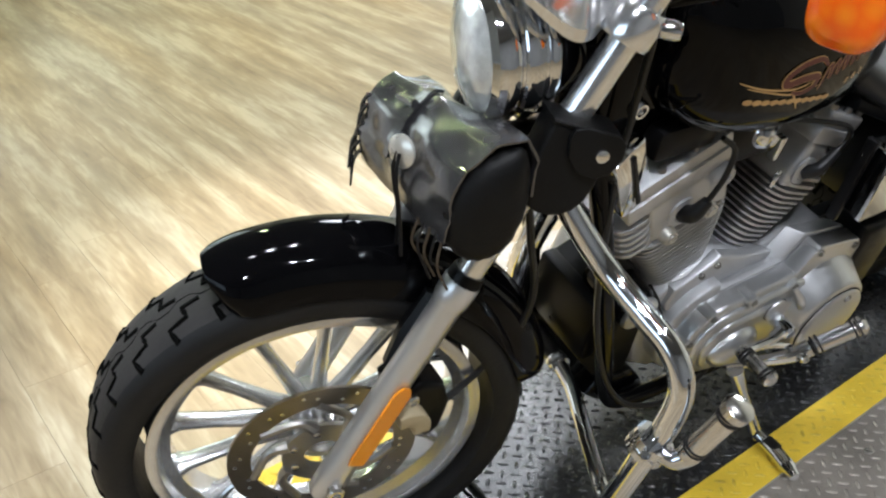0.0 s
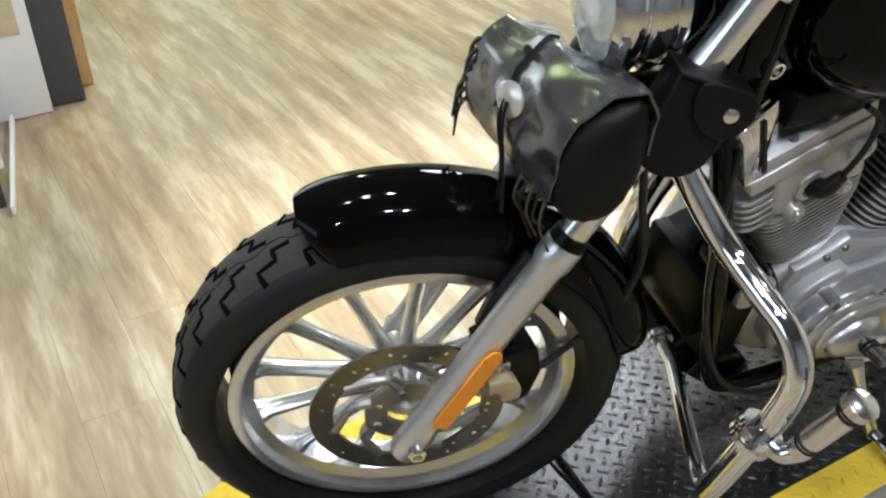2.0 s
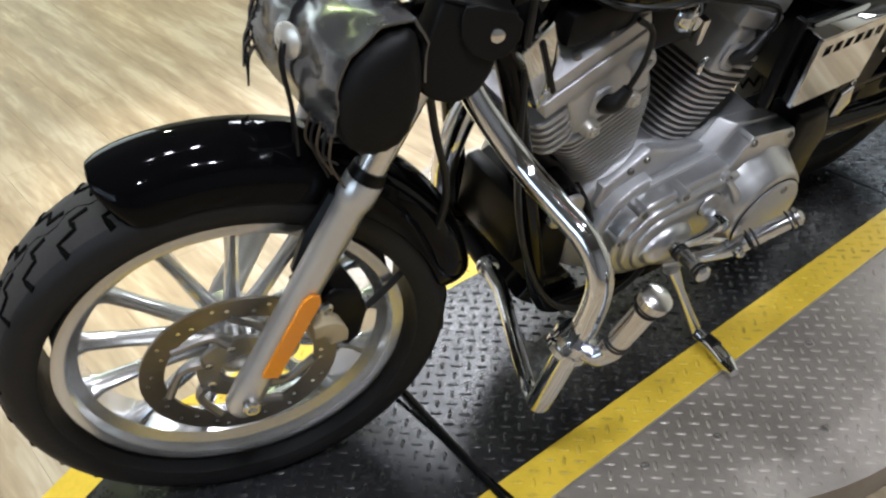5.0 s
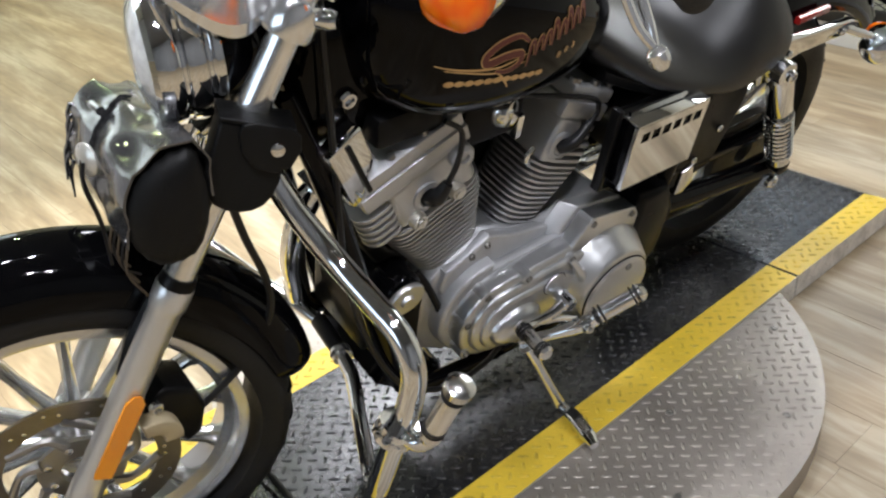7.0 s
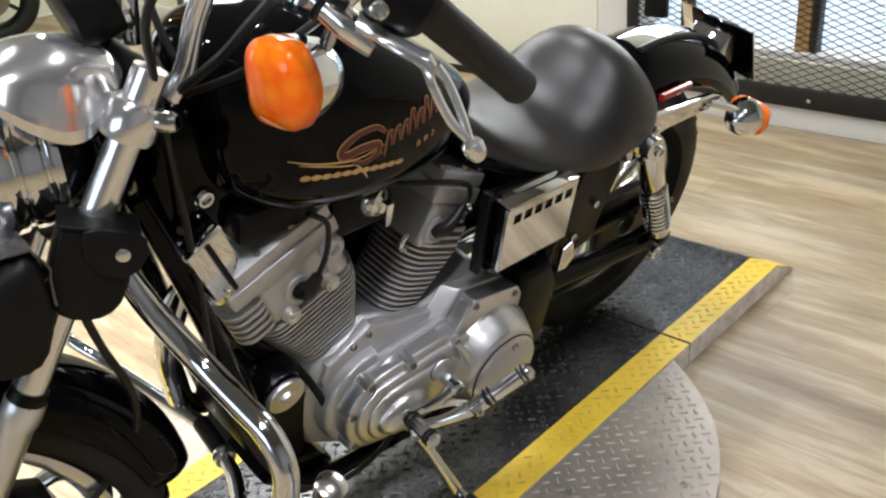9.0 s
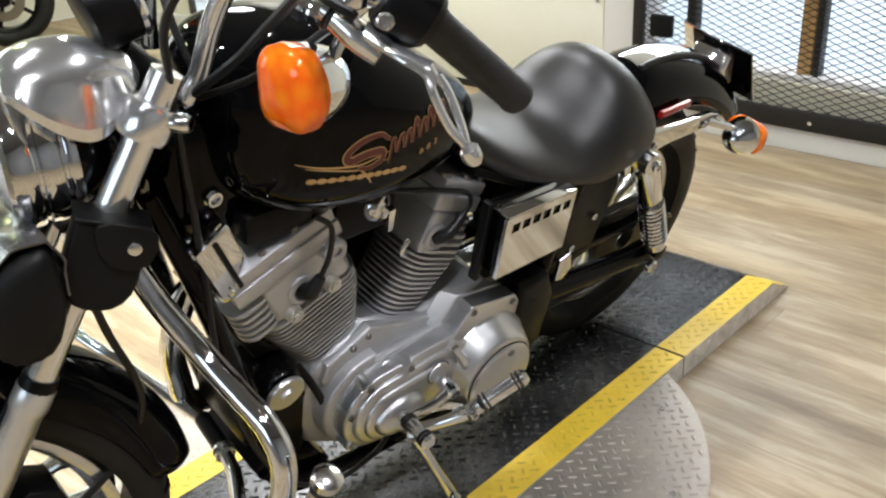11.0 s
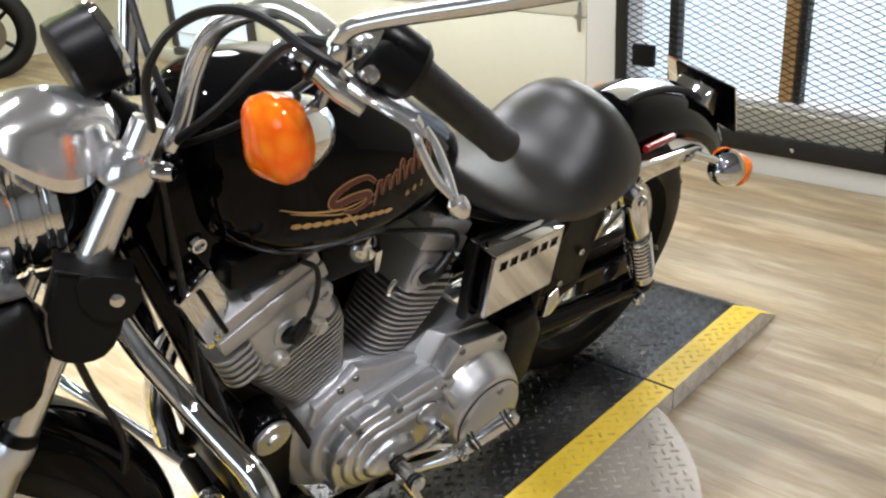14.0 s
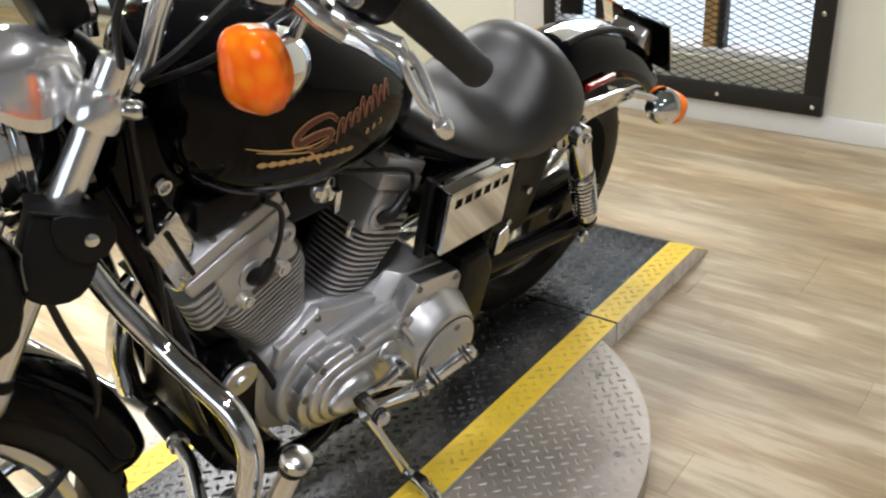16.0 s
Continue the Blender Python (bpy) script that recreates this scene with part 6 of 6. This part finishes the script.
# ---- things round the room ----
cab = thing("counter", "white panelled sales counter with dark kick and wood end", "counter")
part("front_panel", box(-1.40, -0.112, 2.150, 2.200, FLOOR + 0.002, 1.05, 0.004), WHITE, cab)
part("end_panel", box(-0.108, 0.004, 2.190, 2.315, FLOOR + 0.002, 1.05, 0.004), GREY, cab, "dark grey end panel")
part("wood_panel", box(-0.060, 0.060, 2.330, 2.365, FLOOR + 0.002, 1.05, 0.004), WOOD, cab, "pine end panel")
part("notice", box(-0.26, -0.15, 2.147, 2.1495, 0.22, 0.34), TAN, cab, "small pasted notice")
cab2 = thing("display_stand", "white display stand with a recessed dark base", "stand")
part("base", box(-1.40, -0.345, 1.545, 2.120, FLOOR + 0.002, 0.06, 0.004), GREY, cab2)
part("top_panel", box(-1.40, -0.322, 1.530, 2.120, 0.062, 0.9, 0.004), WHITE, cab2)
part("base_trim", moved(box(-0.005, 0.005, -0.33, 0.33, 0, 0.03, 0.002), Matrix.Translation((-0.290, 1.805, FLOOR + 0.002)) @ Matrix.Rotation(radians(-8), 4, "Z")), WHITE, cab2)
cab3 = thing("display_stand", "low white display box beside the counter", "stand")
part("box_panel", box(-1.2, -0.41, 1.36, 1.46, FLOOR + 0.002, 0.8, 0.004), WHITE, cab3)


def parked(at, turn, label):
    m = Matrix.Translation(at) @ Matrix.Rotation(radians(turn), 4, "Z")
    o = thing("parked_motorcycle", label, "motorcycle", m, "parked motorcycles")
    for x in (0, 1.45):
        f = Matrix.Translation((x, 0, 0.31)) @ Matrix.Rotation(radians(90), 4, "X")
        prof = [(0.26 + 0.055 * math.cos(radians(a)), 0.062 * math.sin(radians(a))) for a in range(-180, 180, 20)]
        ty = part("tyre", lathe(prof, 48, f, closed=True), RUBBER, o)
        part("rim", lathe([(0.215, -0.05), (0.215, 0.05), (0.195, 0.04), (0.195, -0.04)], 40, f, closed=True), SATIN, ty)
        part("brake_disc", lathe([(0.14, -0.075), (0.14, -0.070), (0.08, -0.070), (0.08, -0.075)], 40, f, closed=True), STEEL, ty)
        part("hub", lathe([(0, -0.08), (0.05, -0.08), (0.06, 0), (0.05, 0.08), (0, 0.08)], 20, f), SATIN, ty)
        for k in range(5):
            a = 2 * math.pi * k / 5
            part("spoke", tube([(x + 0.04 * math.cos(a), 0, 0.31 + 0.04 * math.sin(a)), (x + 0.2 * math.cos(a), 0, 0.31 + 0.2 * math.sin(a))], 0.014, 8), SATIN, ty)
    for s in (-1, 1):
        part("fork_leg", tube([(0, s * 0.09, 0.31), (0.12, s * 0.09, 0.60), (0.25, s * 0.09, 0.92)], 0.025, 12), SATIN, o)
    part("engine_block", box(0.45, 0.95, -0.16, 0.16, 0.2, 0.62, 0.05, 3), SATIN, o)
    part("fuel_tank", rings(blob(smooth_secs([(0.35, 0.05, 0.75, 0.85, 0.5), (0.45, 0.14, 0.68, 0.95, 0.5), (0.65, 0.16, 0.66, 0.96, 0.5), (0.85, 0.08, 0.68, 0.82, 0.5)]), 2.5, 24)), BLACK, o)
    part("seat", rings(blob(smooth_secs([(0.85, 0.05, 0.70, 0.78, 0.5), (1.0, 0.12, 0.68, 0.77, 0.5), (1.3, 0.12, 0.70, 0.80, 0.5), (1.5, 0.05, 0.76, 0.82, 0.5)]), 3, 24)), VINYL, o)
    part("swingarm", box(0.9, 1.46, -0.12, 0.12, 0.28, 0.34, 0.02, 2), SATIN, o)
    st = part("side_stand", tube([(0.75, -0.12, 0.25), (0.78, -0.20, 0.12), (0.80, -0.27, 0.008)], 0.012, 8), SATIN, o)
    return o


parked((0.47, 4.15, FLOOR), 70, "black sport motorcycle parked on the plank floor")
parked((2.38, 5.05, FLOOR), 150, "black motorcycle parked by the far wall")

lowwin = thing("window_2", "low daylit window in a dark frame", "window", kind="structure")
for nm, b in (("window_frame", box(east - 0.03, east - 0.003, 3.36, 4.27, 0.0, 0.045, 0.003)), ("window_frame", box(east - 0.03, east - 0.003, 3.36, 4.27, 0.80, 0.86, 0.003)), ("window_frame", box(east - 0.03, east - 0.003, 3.36, 3.42, 0.06, 0.80, 0.003)), ("window_frame", box(east - 0.03, east - 0.003, 4.21, 4.27, 0.06, 0.80, 0.003))):
    part(nm, b, GREY, lowwin)
part("pane", box(east - 0.012, east - 0.008, 3.42, 4.21, 0.06, 0.80), mat("daylit_glass", (0.6, 0.7, 0.8), 0.2, glow=(0.72, 0.84, 1.0), strength=0.55), lowwin)

part("pane_rail", box(east - 0.020, east - 0.012, 3.42, 4.21, 0.150, 0.162, 0.002), WHITE, lowwin)

gate = thing("door_1", "cream sectional overhead door with folded panels", "door", kind="structure")
for k in range(4):
    z0, z1 = (FLOOR + 0.035, 0.500, 1.06, 1.62)[k], (0.495, 1.055, 1.615, 2.18)[k]
    part("door_panel", box(east - 0.022, east - 0.001, 0.962, 3.20, z0, z1, 0.003), CREAM, gate)
part("bottom_seal", box(east - 0.026, east - 0.001, 0.962, 3.20, FLOOR + 0.001, FLOOR + 0.034, 0.004), HOSE, gate, "black rubber bottom seal")
for z0 in (0.50, 1.06):
    part("hinge", prism([(-0.006, -0.065), (0.006, -0.065), (0.010, -0.012), (0.032, 0.0), (0.010, 0.012), (0.006, 0.065), (-0.006, 0.065)], -0.004, 0.004, 0.001), STEEL_LT, gate, "galvanised hinge plate").matrix_local = Matrix.Translation((east - 0.030, 0.990, z0)) @ Matrix.Rotation(radians(90), 4, "Z")

# ---- plank pieces of the floor, last ----
rng = random.Random(5)
PW = 0.152
plank_mesh = {}
row, x = 0, east - PW / 2
while x > -1.35:
    y = -1.6 - rng.random() * 1.1
    while y < 5.6:
        ln = rng.choice((0.9, 1.22, 1.22))
        a, b = max(y, -2.0), min(y + ln, 5.59)
        if b - a > 0.1:
            key = round(b - a, 3)
            if key not in plank_mesh:
                pb = box(-PW / 2 + 0.0002, PW / 2 - 0.0002, -key / 2 + 0.0002, key / 2 - 0.0002, -0.008, 0, 0.0004, 1)
                tmp = link("plank", pb, PLANK, floor)
                plank_mesh[key] = tmp.data
            else:
                tmp = new("plank", plank_mesh[key])
                tmp.parent = floor
            tmp.location = (x, (a + b) / 2, FLOOR)
        y += ln
    x -= PW
